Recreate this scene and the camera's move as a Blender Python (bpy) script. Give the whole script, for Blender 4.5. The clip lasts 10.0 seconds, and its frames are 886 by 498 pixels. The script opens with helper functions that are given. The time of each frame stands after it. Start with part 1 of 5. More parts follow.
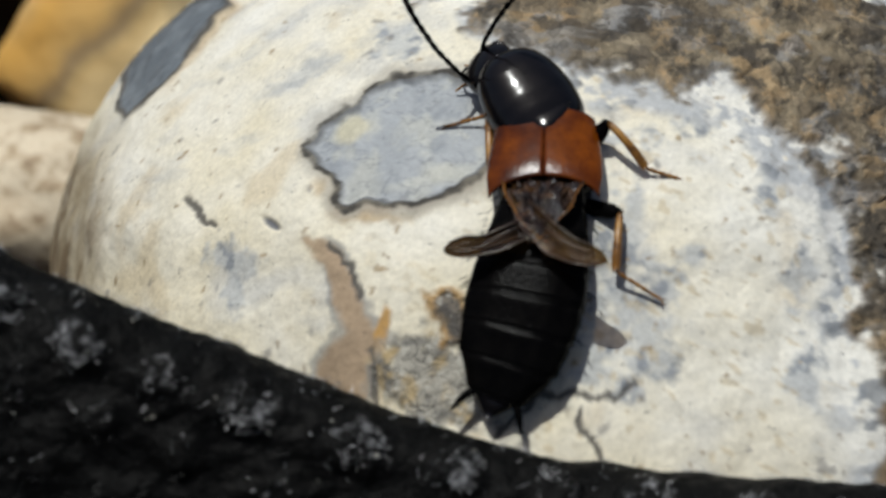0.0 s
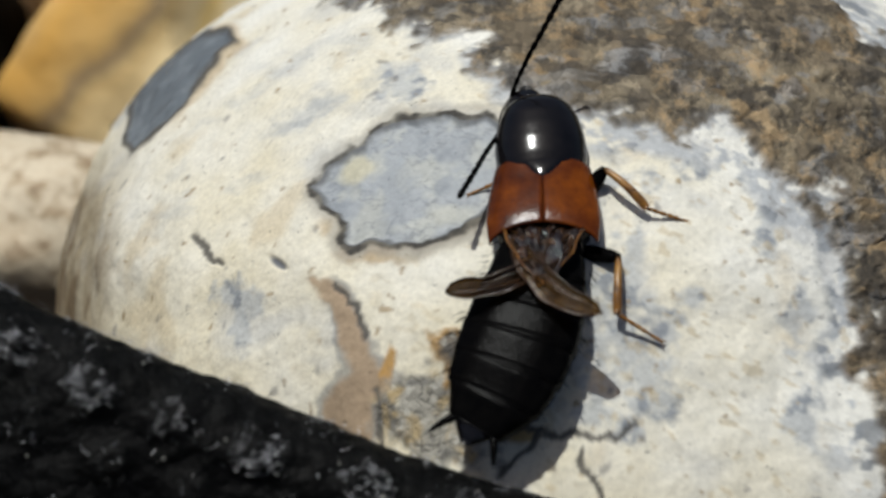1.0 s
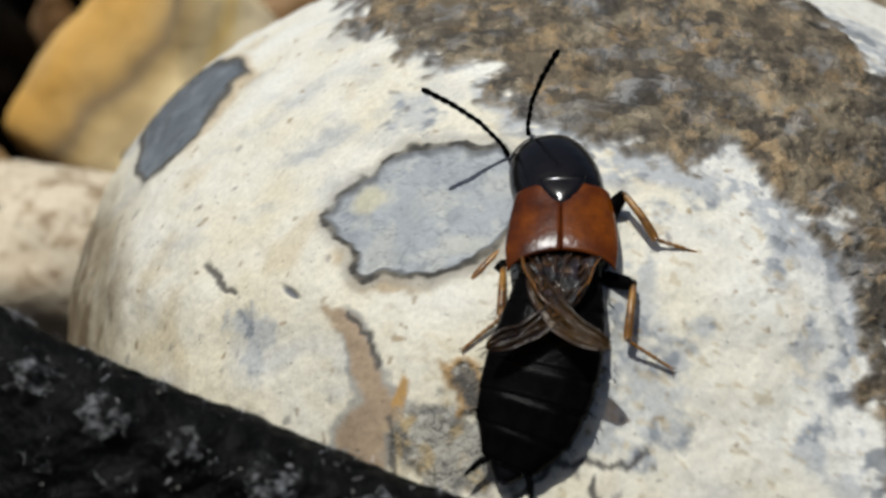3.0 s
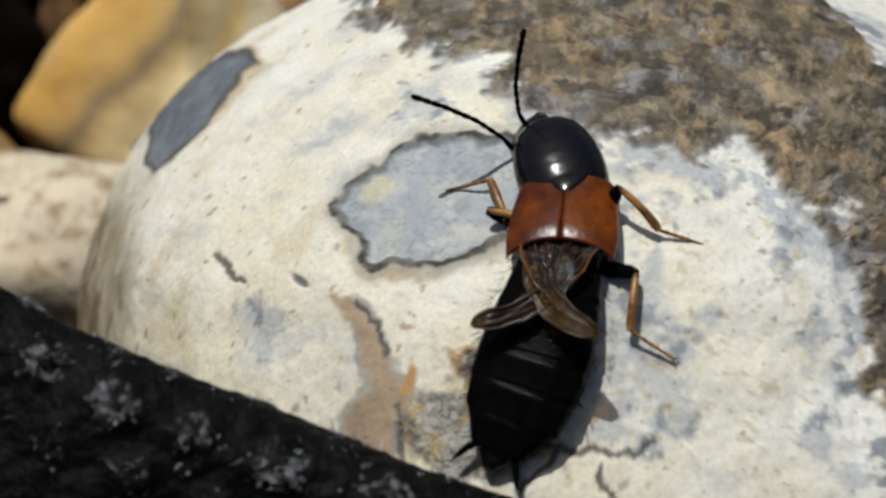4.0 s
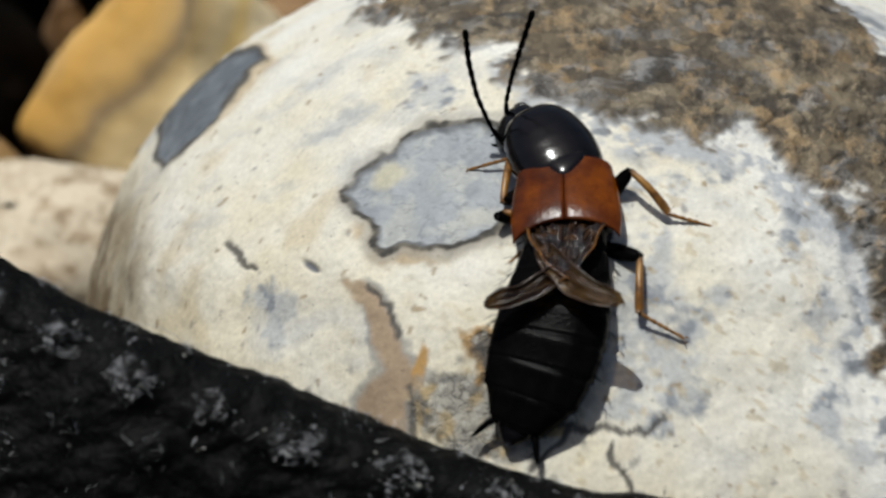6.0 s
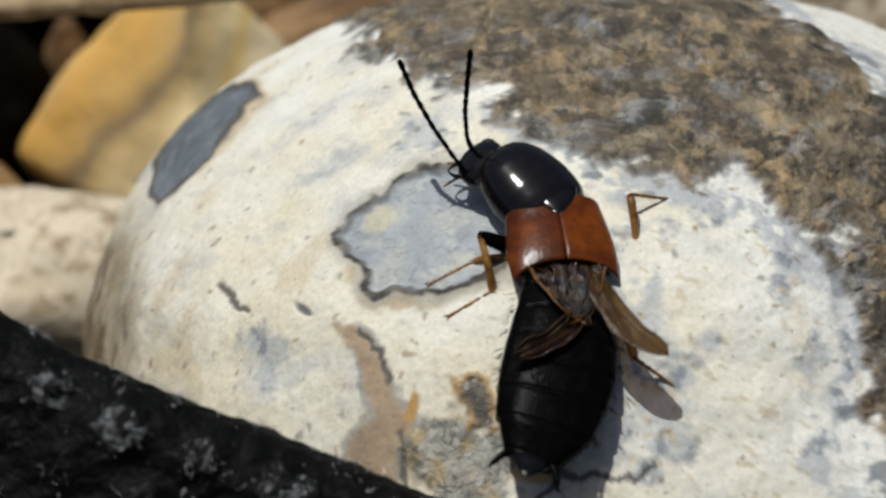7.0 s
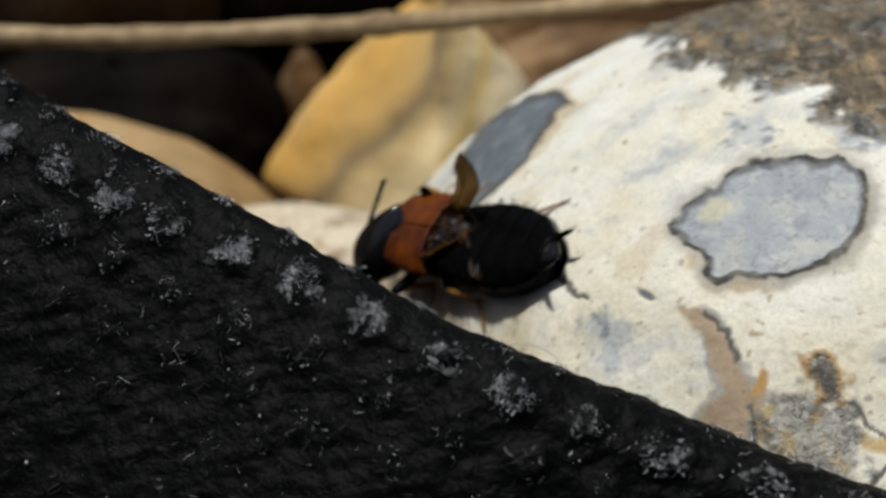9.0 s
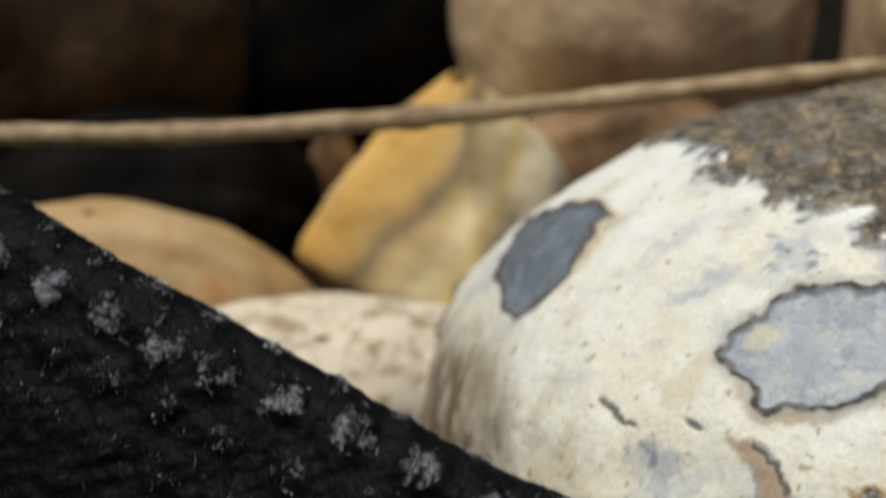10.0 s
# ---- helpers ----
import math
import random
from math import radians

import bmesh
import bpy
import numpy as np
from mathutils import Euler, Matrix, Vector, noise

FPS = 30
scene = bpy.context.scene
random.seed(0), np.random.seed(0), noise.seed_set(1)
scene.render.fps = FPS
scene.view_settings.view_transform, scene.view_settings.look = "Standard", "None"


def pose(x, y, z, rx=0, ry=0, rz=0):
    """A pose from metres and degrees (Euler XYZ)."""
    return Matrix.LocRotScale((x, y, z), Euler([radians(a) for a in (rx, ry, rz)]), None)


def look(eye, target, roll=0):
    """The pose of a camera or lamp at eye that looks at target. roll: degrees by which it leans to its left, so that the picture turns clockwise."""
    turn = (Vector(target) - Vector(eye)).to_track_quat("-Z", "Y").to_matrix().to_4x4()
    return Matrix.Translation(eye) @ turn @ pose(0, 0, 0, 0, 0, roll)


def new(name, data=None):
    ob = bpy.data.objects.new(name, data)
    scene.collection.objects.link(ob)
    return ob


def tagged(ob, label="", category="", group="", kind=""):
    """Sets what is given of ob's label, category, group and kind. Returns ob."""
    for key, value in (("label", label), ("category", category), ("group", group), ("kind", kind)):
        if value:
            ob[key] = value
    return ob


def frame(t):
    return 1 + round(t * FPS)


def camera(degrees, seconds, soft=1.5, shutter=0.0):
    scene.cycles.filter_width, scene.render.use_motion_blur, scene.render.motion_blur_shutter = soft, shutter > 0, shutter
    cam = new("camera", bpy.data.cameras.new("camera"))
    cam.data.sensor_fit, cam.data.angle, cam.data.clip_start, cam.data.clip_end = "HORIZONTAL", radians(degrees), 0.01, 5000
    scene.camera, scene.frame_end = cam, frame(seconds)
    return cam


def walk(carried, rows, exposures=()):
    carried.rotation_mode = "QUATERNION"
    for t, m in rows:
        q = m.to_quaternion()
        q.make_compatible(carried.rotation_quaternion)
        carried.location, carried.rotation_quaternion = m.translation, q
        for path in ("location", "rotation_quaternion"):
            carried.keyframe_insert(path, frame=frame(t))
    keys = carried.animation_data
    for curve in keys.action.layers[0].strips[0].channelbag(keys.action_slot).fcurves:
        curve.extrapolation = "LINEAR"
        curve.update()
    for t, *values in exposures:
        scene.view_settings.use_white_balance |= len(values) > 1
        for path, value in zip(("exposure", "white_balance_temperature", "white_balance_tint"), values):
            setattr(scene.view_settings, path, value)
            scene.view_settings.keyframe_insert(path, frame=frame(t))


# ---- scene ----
# ---------------------------------------------------------------- camera
cam = camera(20.0, 10.0, soft=2.6, shutter=0.25)
cam.data.dof.use_dof = True
cam.data.dof.focus_distance = 0.0925
cam.data.dof.aperture_fstop = 85.0
walk(cam, [
    (0, pose(0.00113, -0.07134, 0.05965, 48.333, 0.058, -0.006)),
    (0.5, pose(0.00095, -0.07138, 0.06089, 48.101, -0.001, -0.009)),
    (1, pose(0.00070, -0.07134, 0.06197, 48.131, -0.142, -0.08)),
    (1.5, pose(0.00018, -0.07182, 0.06155, 48.463, -0.181, -0.153)),
    (2, pose(0.00035, -0.07186, 0.06224, 48.574, -0.079, -0.046)),
    (2.5, pose(-0.00001, -0.07195, 0.06200, 48.807, -0.208, -0.116)),
    (2.7, pose(0.00040, -0.07166, 0.06233, 48.79, -0.121, -0.06)),
    (3.8, pose(0.00017, -0.07206, 0.06243, 48.673, -0.091, -0.007)),
    (4, pose(0.00026, -0.07227, 0.06245, 48.717, -0.117, 0.14)),
    (4.5, pose(0.00031, -0.07264, 0.06275, 48.762, -0.077, 0.211)),
    (5, pose(0.00026, -0.07275, 0.06240, 48.791, -0.075, 0.292)),
    (5.2, pose(0.00023, -0.07333, 0.06159, 49.09, 0.257, 0.008)),
    (6.3, pose(-0.00067, -0.07454, 0.06110, 49.966, -0.246, -0.204)),
    (6.5, pose(-0.00003, -0.07376, 0.06220, 49.649, -0.038, 0.041)),
    (7, pose(0.00031, -0.07327, 0.06273, 49.644, 0.12, 0.026)),
    (7.3, pose(0.00000, -0.07404, 0.06213, 49.88, 0.0, -0.08)),
    (7.5, pose(0.00000, -0.07404, 0.06213, 50.0, 0.0, -0.0)),
    (8, pose(-0.00252, -0.07488, 0.06203, 50.139, -0.02, -0.349)),
    (8.2, pose(-0.00505, -0.07579, 0.06411, 50.05, -0.001, -0.544)),
    (8.4, pose(-0.00787, -0.07590, 0.06492, 50.198, 0.077, -0.182)),
    (8.5, pose(-0.00916, -0.07724, 0.06430, 50.709, 0.257, -0.152)),
    (8.7, pose(-0.00997, -0.07852, 0.06292, 51.376, 0.615, 0.711)),
    (9, pose(-0.01077, -0.07980, 0.06373, 51.417, 0.769, 0.98)),
    (9.2, pose(-0.01114, -0.07973, 0.06470, 51.113, 0.805, 1.308)),
    (9.5, pose(-0.01265, -0.08139, 0.06382, 51.617, 0.519, 1.297)),
    (9.8, pose(-0.01259, -0.07980, 0.06654, 51.303, 0.856, 1.032)),
    (10, pose(-0.01219, -0.07605, 0.06874, 50.81, 1.575, 0.592)),
])

# ---------------------------------------------------------------- light
world = bpy.data.worlds.new("sky")
scene.world = world
world.use_nodes = True
sky = world.node_tree.nodes.new("ShaderNodeTexSky")
sky.sky_type, sky.sun_disc = "NISHITA", False
SUN_WAY = Vector((-0.22, 0.10, 0.95)).normalized()
sky.sun_elevation = math.asin(SUN_WAY.z)
sky.sun_rotation = math.atan2(SUN_WAY.x, SUN_WAY.y)
sky.altitude, sky.dust_density, sky.ozone_density = 50, 3.0, 0.6
back = world.node_tree.nodes["Background"]
back.inputs["Strength"].default_value = 0.05
world.node_tree.links.new(sky.outputs[0], back.inputs["Color"])
lamp = bpy.data.lights.new("sun", "SUN")
lamp.energy, lamp.angle, lamp.color = 3.18, radians(0.6), (0.982, 1.0, 0.965)
sun = new("sun", lamp)
sun.matrix_world = look(SUN_WAY * 1.0, (0, 0, 0))
scene.view_settings.exposure = 0.0

# ---------------------------------------------------------------- space
# Things are laid out in millimetres on a tilted board: x to the right, y up the
# board, z off the board towards the viewer. The board leans 40 degrees.
TILT = radians(40)
BOARD = Matrix(((1, 0, 0), (0, math.sin(TILT), -math.cos(TILT)), (0, math.cos(TILT), math.sin(TILT))))
BASIS = np.array(BOARD)
GROUND = -0.041


def lay(p):
    """Board millimetres to world metres."""
    return (np.asarray(p, float) @ BASIS.T) * 0.001


# ---------------------------------------------------------------- noise
SHUFFLE = np.random.default_rng(11).permutation(1024).astype(np.int32)
VALUES = np.random.default_rng(12).random(1024).astype(np.float32)


def lattice(p, seed):
    """Smooth value noise in 0..1 at rows of points."""
    low = np.floor(p)
    f = (p - low).astype(np.float32)
    f = f * f * (3 - 2 * f)
    q = low.astype(np.int32)
    fx, fy, fz = f.T
    out = 0.0
    for a in (0, 1):
        hx = SHUFFLE[(q[:, 0] + a + seed * 37) & 1023]
        for b in (0, 1):
            hy = SHUFFLE[(hx + q[:, 1] + b) & 1023]
            w = (fx if a else 1 - fx) * (fy if b else 1 - fy)
            for c in (0, 1):
                out = out + VALUES[(SHUFFLE[(hy + q[:, 2] + c) & 1023] + seed) & 1023] * w * (fz if c else 1 - fz)
    return out


def fbm(p, size, seed, octaves=4, gain=0.5):
    """Layered noise about 0, roughly -1..1, with features of the given size."""
    total, amp, norm = 0.0, 1.0, 0.0
    for o in range(octaves):
        total = total + amp * (lattice(p / size * 2 ** o + 17.3 * o, seed + o) * 2 - 1)
        norm += amp
        amp *= gain
    return total / norm * 1.7


def inside(x, y, poly):
    """Signed distance to a closed outline, positive inside."""
    px, py = np.array(poly, float).T
    best, odd = np.full(x.shape, 1e9), np.zeros(x.shape, bool)
    for i in range(len(px)):
        ax, ay, bx, by = px[i - 1], py[i - 1], px[i], py[i]
        ex, ey = bx - ax, by - ay
        s = np.clip(((x - ax) * ex + (y - ay) * ey) / (ex * ex + ey * ey), 0, 1)
        best = np.minimum(best, (x - ax - s * ex) ** 2 + (y - ay - s * ey) ** 2)
        cross = (ay > y) != (by > y)
        odd ^= cross & (x < ax + (y - ay) / (ey if ey else 1e-9) * ex)
    return np.where(odd, 1, -1) * np.sqrt(best)


def near_line(x, y, line):
    """Distance to an open line."""
    best = np.full(x.shape, 1e9)
    for (ax, ay), (bx, by) in zip(line[:-1], line[1:]):
        ex, ey = bx - ax, by - ay
        s = np.clip(((x - ax) * ex + (y - ay) * ey) / (ex * ex + ey * ey), 0, 1)
        best = np.minimum(best, (x - ax - s * ex) ** 2 + (y - ay - s * ey) ** 2)
    return np.sqrt(best)


def ramp(v, lo, hi):
    s = np.clip((v - lo) / (hi - lo), 0, 1)
    return s * s * (3 - 2 * s)


# ---------------------------------------------------------------- meshes
def mesh_of(name, verts, faces, material, smooth=True):
    me = bpy.data.meshes.new(name)
    if isinstance(faces, np.ndarray):
        n, k = faces.shape
        me.vertices.add(len(verts))
        me.vertices.foreach_set("co", np.asarray(verts, np.float32).ravel())
        me.loops.add(n * k)
        me.loops.foreach_set("vertex_index", faces.astype(np.int32).ravel())
        me.polygons.add(n)
        me.polygons.foreach_set("loop_start", np.arange(0, n * k, k, dtype=np.int32))
        me.update(calc_edges=True)
    else:
        me.from_pydata([tuple(v) for v in verts], [], [tuple(f) for f in faces])
    me.materials.append(material)
    me.polygons.foreach_set("use_smooth", [smooth] * len(me.polygons))
    me.update()
    return me


def part(name, me, parent=None, label=""):
    ob = new(name, me)
    ob.parent = parent
    return tagged(ob, label)


def grid_faces(rows, cols, closed):
    r, c = np.meshgrid(np.arange(rows - 1), np.arange(cols if closed else cols - 1), indexing="ij")
    d = (c + 1) % cols
    return np.stack([r * cols + c, r * cols + d, (r + 1) * cols + d, (r + 1) * cols + c], -1).reshape(-1, 4)


def loft(stations, seg=24, flat=2.0):
    """A closed body along y. Stations: y, half width, height above, depth below, middle x, middle z."""
    verts = []
    ang = np.linspace(0, 2 * np.pi, seg, endpoint=False)
    c, s = np.cos(ang), np.sin(ang)
    cx, sz = np.sign(c) * np.abs(c) ** (2 / flat), np.sign(s) * np.abs(s) ** (2 / flat)
    for y, w, up, down, mx, mz in stations:
        verts += [(mx + w * a, y, mz + (up if b > 0 else down) * b) for a, b in zip(cx, sz)]
    n = len(stations)
    faces = [tuple(f) for f in grid_faces(n, seg, True)]
    faces += [tuple(range(seg)), tuple(range((n - 1) * seg, n * seg))[::-1]]
    return np.array(verts), faces


def joined(pieces):
    """Several (verts, faces) as one."""
    verts, faces, k = [], [], 0
    for v, f in pieces:
        verts.append(np.asarray(v, float))
        faces += [tuple(i + k for i in q) for q in f]
        k += len(v)
    return np.concatenate(verts), faces


def turned(v, rx=0, ry=0, rz=0, move=(0, 0, 0)):
    m = np.array(Euler([radians(a) for a in (rx, ry, rz)]).to_matrix())
    return np.asarray(v, float) @ m.T + np.asarray(move, float)


def rod(points, radii, seg=6):
    """A tapered tube along points."""
    pts = np.asarray(points, float)
    tang = np.gradient(pts, axis=0)
    tang /= np.linalg.norm(tang, axis=1)[:, None] + 1e-12
    ref = np.array([0.31, 0.17, 0.93])
    verts = []
    for p, t, r in zip(pts, tang, radii):
        u = np.cross(t, ref)
        u /= np.linalg.norm(u) + 1e-12
        w = np.cross(t, u)
        for k in range(seg):
            a = 2 * np.pi * k / seg
            verts.append(p + r * (np.cos(a) * u + np.sin(a) * w))
    n = len(pts)
    faces = [tuple(f) for f in grid_faces(n, seg, True)]
    faces += [tuple(range(seg)), tuple(range((n - 1) * seg, n * seg))[::-1]]
    return np.array(verts), faces


def bent(points, steps=24):
    """A smooth line through a few points."""
    p = np.asarray(points, float)
    s = np.concatenate([[0], np.cumsum(np.linalg.norm(np.diff(p, axis=0), axis=1))])
    u = np.linspace(0, s[-1], steps)
    q = np.stack([np.interp(u, s, c) for c in p.T], 1)
    for _ in range(3):
        q[1:-1] = (q[:-2] + 2 * q[1:-1] + q[2:]) / 4
    return q


# ---------------------------------------------------------------- materials
def node_mat(name):
    m = bpy.data.materials.new(name)
    m.use_nodes = True
    return m, m.node_tree.nodes, m.node_tree.links, m.node_tree.nodes["Principled BSDF"]


def surface(name, colours, size, rough=(0.5, 0.8), bump=0.3, bump_size=None, detail=8.0, spec=0.5, extra=None):
    """A mottled surface: colours over noise at a size in metres, finer grain, and relief."""
    m, nodes, links, bsdf = node_mat(name)
    tex = nodes.new("ShaderNodeTexCoord")
    n1 = nodes.new("ShaderNodeTexNoise")
    n1.inputs["Scale"].default_value, n1.inputs["Detail"].default_value = 1 / size, detail
    n1.inputs["Roughness"].default_value = 0.62
    links.new(tex.outputs["Object"], n1.inputs["Vector"])
    cr = nodes.new("ShaderNodeValToRGB")
    links.new(n1.outputs[0], cr.inputs[0])
    while len(cr.color_ramp.elements) < len(colours):
        cr.color_ramp.elements.new(0.5)
    for i, (el, c) in enumerate(zip(cr.color_ramp.elements, colours)):
        el.position = 0.32 + 0.36 * i / max(1, len(colours) - 1)
        el.color = (*c, 1)
    links.new(cr.outputs[0], bsdf.inputs["Base Color"])
    n2 = nodes.new("ShaderNodeTexNoise")
    n2.inputs["Scale"].default_value, n2.inputs["Detail"].default_value = 1 / (bump_size or size * 0.2), 6
    links.new(tex.outputs["Object"], n2.inputs["Vector"])
    mr = nodes.new("ShaderNodeMapRange")
    mr.inputs["To Min"].default_value, mr.inputs["To Max"].default_value = rough
    links.new(n2.outputs[0], mr.inputs[0])
    links.new(mr.outputs[0], bsdf.inputs["Roughness"])
    b = nodes.new("ShaderNodeBump")
    b.inputs["Strength"].default_value, b.inputs["Distance"].default_value = bump, (bump_size or size * 0.2) * 0.5
    links.new(n2.outputs[0], b.inputs["Height"])
    links.new(b.outputs[0], bsdf.inputs["Normal"])
    bsdf.inputs["Specular IOR Level"].default_value = spec
    if extra:
        extra(m, nodes, links, bsdf)
    return m


def painted(name):
    """Flint: colour zones lie in the mesh (tone), crust and crackled spots in zone; grain, grit and relief come on top."""
    m, nodes, links, bsdf = node_mat(name)

    def attr(key):
        n = nodes.new("ShaderNodeAttribute")
        n.attribute_name = key
        return n

    def noise(size, detail, vec, rough=0.6):
        n = nodes.new("ShaderNodeTexNoise")
        n.inputs["Scale"].default_value, n.inputs["Detail"].default_value = 1 / size, detail
        n.inputs["Roughness"].default_value = rough
        links.new(vec, n.inputs["Vector"])
        return n.outputs[0]

    def span(v, a, b, lo, hi):
        n = nodes.new("ShaderNodeMapRange")
        for key, x in zip(("From Min", "From Max", "To Min", "To Max"), (a, b, lo, hi)):
            n.inputs[key].default_value = x
        links.new(v, n.inputs[0])
        return n.outputs[0]

    def times(a, b):
        n = nodes.new("ShaderNodeMath")
        n.operation = "MULTIPLY"
        links.new(a, n.inputs[0])
        links.new(b, n.inputs[1])
        return n.outputs[0]

    def plus(a, b):
        n = nodes.new("ShaderNodeMath")
        n.operation = "ADD"
        links.new(a, n.inputs[0])
        links.new(b, n.inputs[1])
        return n.outputs[0]

    def scaled(col, k):
        n = nodes.new("ShaderNodeVectorMath")
        n.operation = "SCALE"
        links.new(col, n.inputs[0])
        links.new(k, n.inputs["Scale"])
        return n.outputs[0]

    def over(col, tint, fac):
        n = nodes.new("ShaderNodeMix")
        n.data_type = "RGBA"
        links.new(fac, n.inputs[0])
        links.new(col, n.inputs[6])
        n.inputs[7].default_value = (*tint, 1)
        return n.outputs[2]

    tone, zone = attr("tone"), attr("zone")
    tex = nodes.new("ShaderNodeTexCoord")
    obj = tex.outputs["Object"]
    lie = nodes.new("ShaderNodeMapping")
    lie.inputs["Rotation"].default_value = (-(math.pi / 2 - TILT), 0, 0)
    links.new(obj, lie.inputs[0])
    flat = nodes.new("ShaderNodeMapping")
    flat.inputs["Scale"].default_value = (1.1, 0.95, 0.2)
    links.new(lie.outputs[0], flat.inputs[0])
    grit = flat.outputs[0]
    sep = nodes.new("ShaderNodeSeparateColor")
    links.new(zone.outputs["Color"], sep.inputs[0])
    crust, rough_spot = sep.outputs[0], sep.outputs[1]
    # fine grain and pits of the cortex
    col = scaled(tone.outputs["Color"], span(noise(0.00022, 6, obj, 0.7), 0.3, 0.7, 0.84, 1.09))
    col = scaled(col, span(noise(0.00036, 3, obj), 0.66, 0.74, 1.0, 0.62))
    # granular brown crust
    col = over(col, (0.115, 0.088, 0.055), times(crust, span(noise(0.0030, 5, grit, 0.72), 0.40, 0.58, 0.0, 0.55)))
    col = over(col, (0.035, 0.029, 0.022), times(crust, span(noise(0.0018, 8, grit, 0.70), 0.48, 0.60, 0.0, 0.66)))
    col = over(col, (0.38, 0.31, 0.20), times(crust, span(noise(0.0016, 8, grit, 0.70), 0.52, 0.68, 0.0, 0.6)))
    col = over(col, (0.36, 0.20, 0.075), times(crust, span(noise(0.0016, 8, grit, 0.72), 0.55, 0.70, 0.0, 0.5)))
    col = over(col, (0.25, 0.26, 0.275), times(crust, span(noise(0.0020, 8, grit, 0.72), 0.56, 0.70, 0.0, 0.5)))
    grain = nodes.new("ShaderNodeTexVoronoi")
    grain.inputs["Scale"].default_value = 1 / 0.00034
    links.new(grit, grain.inputs["Vector"])
    one = nodes.new("ShaderNodeSeparateColor")
    links.new(grain.outputs["Color"], one.inputs[0])
    speck = nodes.new("ShaderNodeMix")
    links.new(crust, speck.inputs[0])
    speck.inputs[2].default_value = 1.0
    links.new(span(one.outputs[0], 0, 1, 0.72, 1.28), speck.inputs[3])
    col = scaled(col, speck.outputs[0])
    # crackled spots
    vor = nodes.new("ShaderNodeTexVoronoi")
    vor.feature = "DISTANCE_TO_EDGE"
    vor.inputs["Scale"].default_value = 1 / 0.00045
    warp = nodes.new("ShaderNodeMix")
    warp.data_type = "RGBA"
    warp.blend_type = "ADD"
    wn = nodes.new("ShaderNodeTexNoise")
    wn.inputs["Scale"].default_value = 1 / 0.0006
    links.new(obj, wn.inputs["Vector"])
    warp.inputs[0].default_value = 0.0012
    links.new(obj, warp.inputs[6])
    links.new(wn.outputs["Color"], warp.inputs[7])
    links.new(warp.outputs[2], vor.inputs["Vector"])
    lines = times(rough_spot, span(vor.outputs["Distance"], 0.02, 0.18, 0.8, 0.0))
    col = over(col, (0.085, 0.080, 0.070), times(lines, span(noise(0.0009, 4, obj), 0.46, 0.60, 0.0, 1.0)))
    col = over(col, (0.50, 0.48, 0.42), times(rough_spot, span(noise(0.0005, 3, obj), 0.55, 0.66, 0.0, 0.7)))
    links.new(col, bsdf.inputs["Base Color"])
    # relief
    height = noise(0.0005, 8, obj)
    height = plus(height, times(crust, span(noise(0.0007, 4, grit), 0, 1, 0, 2.6)))
    height = plus(height, times(rough_spot, span(vor.outputs["Distance"], 0.0, 0.2, -0.9, 0.0)))
    b = nodes.new("ShaderNodeBump")
    b.inputs["Strength"].default_value, b.inputs["Distance"].default_value = 0.35, 0.0002
    links.new(height, b.inputs["Height"])
    links.new(b.outputs[0], bsdf.inputs["Normal"])
    links.new(span(tone.outputs["Alpha"], 0, 1, 0.38, 0.85), bsdf.inputs["Roughness"])
    bsdf.inputs["Specular IOR Level"].default_value = 0.35
    return m


STONE = painted("flint_cortex")
FABRIC = surface("black_fabric", [(0.0009, 0.0009, 0.0008), (0.0018, 0.0018, 0.0016), (0.0050, 0.0048, 0.0043)], 0.0010, (0.34, 0.78), 1.0, 0.00024, spec=0.09)


def strands(m, nodes, links, bsdf):
    """Gives every fibre its own brightness."""
    geo = nodes.new("ShaderNodeNewGeometry")
    cr = nodes.new("ShaderNodeValToRGB")
    for el, at, v in zip(cr.color_ramp.elements, (0.40, 1.0), (0.07, 0.95)):
        el.position, el.color = at, (v, v, v * 1.03, 1)
    links.new(geo.outputs["Random Per Island"], cr.inputs[0])
    links.new(cr.outputs[0], bsdf.inputs["Base Color"])


LINT = surface("grey_lint", [(0.16, 0.165, 0.175), (0.52, 0.53, 0.55)], 0.0006, (0.35, 0.5), 0.1, spec=0.6, extra=strands)
DARK_LINT = surface("black_fibre", [(0.003, 0.003, 0.003), (0.012, 0.012, 0.012)], 0.0006, (0.4, 0.55), 0.1, spec=0.2)
DUST = surface("pale_dust", [(0.35, 0.34, 0.30), (0.6, 0.58, 0.52)], 0.0003, (0.7, 0.9), 0.2)
BLACK = surface("black_chitin", [(0.003, 0.003, 0.004), (0.007, 0.006, 0.007)], 0.0006, (0.10, 0.22), 0.05, 0.00012, spec=0.34)
MATT = surface("dull_black_chitin", [(0.0012, 0.0012, 0.0014), (0.0035, 0.0032, 0.003)], 0.0005, (0.16, 0.30), 0.35, 0.00012, spec=0.028)
RED = surface("red_brown_chitin", [(0.030, 0.005, 0.0008), (0.092, 0.019, 0.0015), (0.19, 0.046, 0.002)], 0.0016, (0.16, 0.30), 0.22, 0.00014, spec=0.28)
AMBER = surface("amber_chitin", [(0.055, 0.020, 0.004), (0.20, 0.085, 0.014), (0.38, 0.19, 0.038)], 0.0006, (0.25, 0.45), 0.2, 0.00015, spec=0.5)
EYE = surface("compound_eye", [(0.015, 0.013, 0.012), (0.03, 0.027, 0.024)], 0.00015, (0.15, 0.25), 0.4, 0.00006)


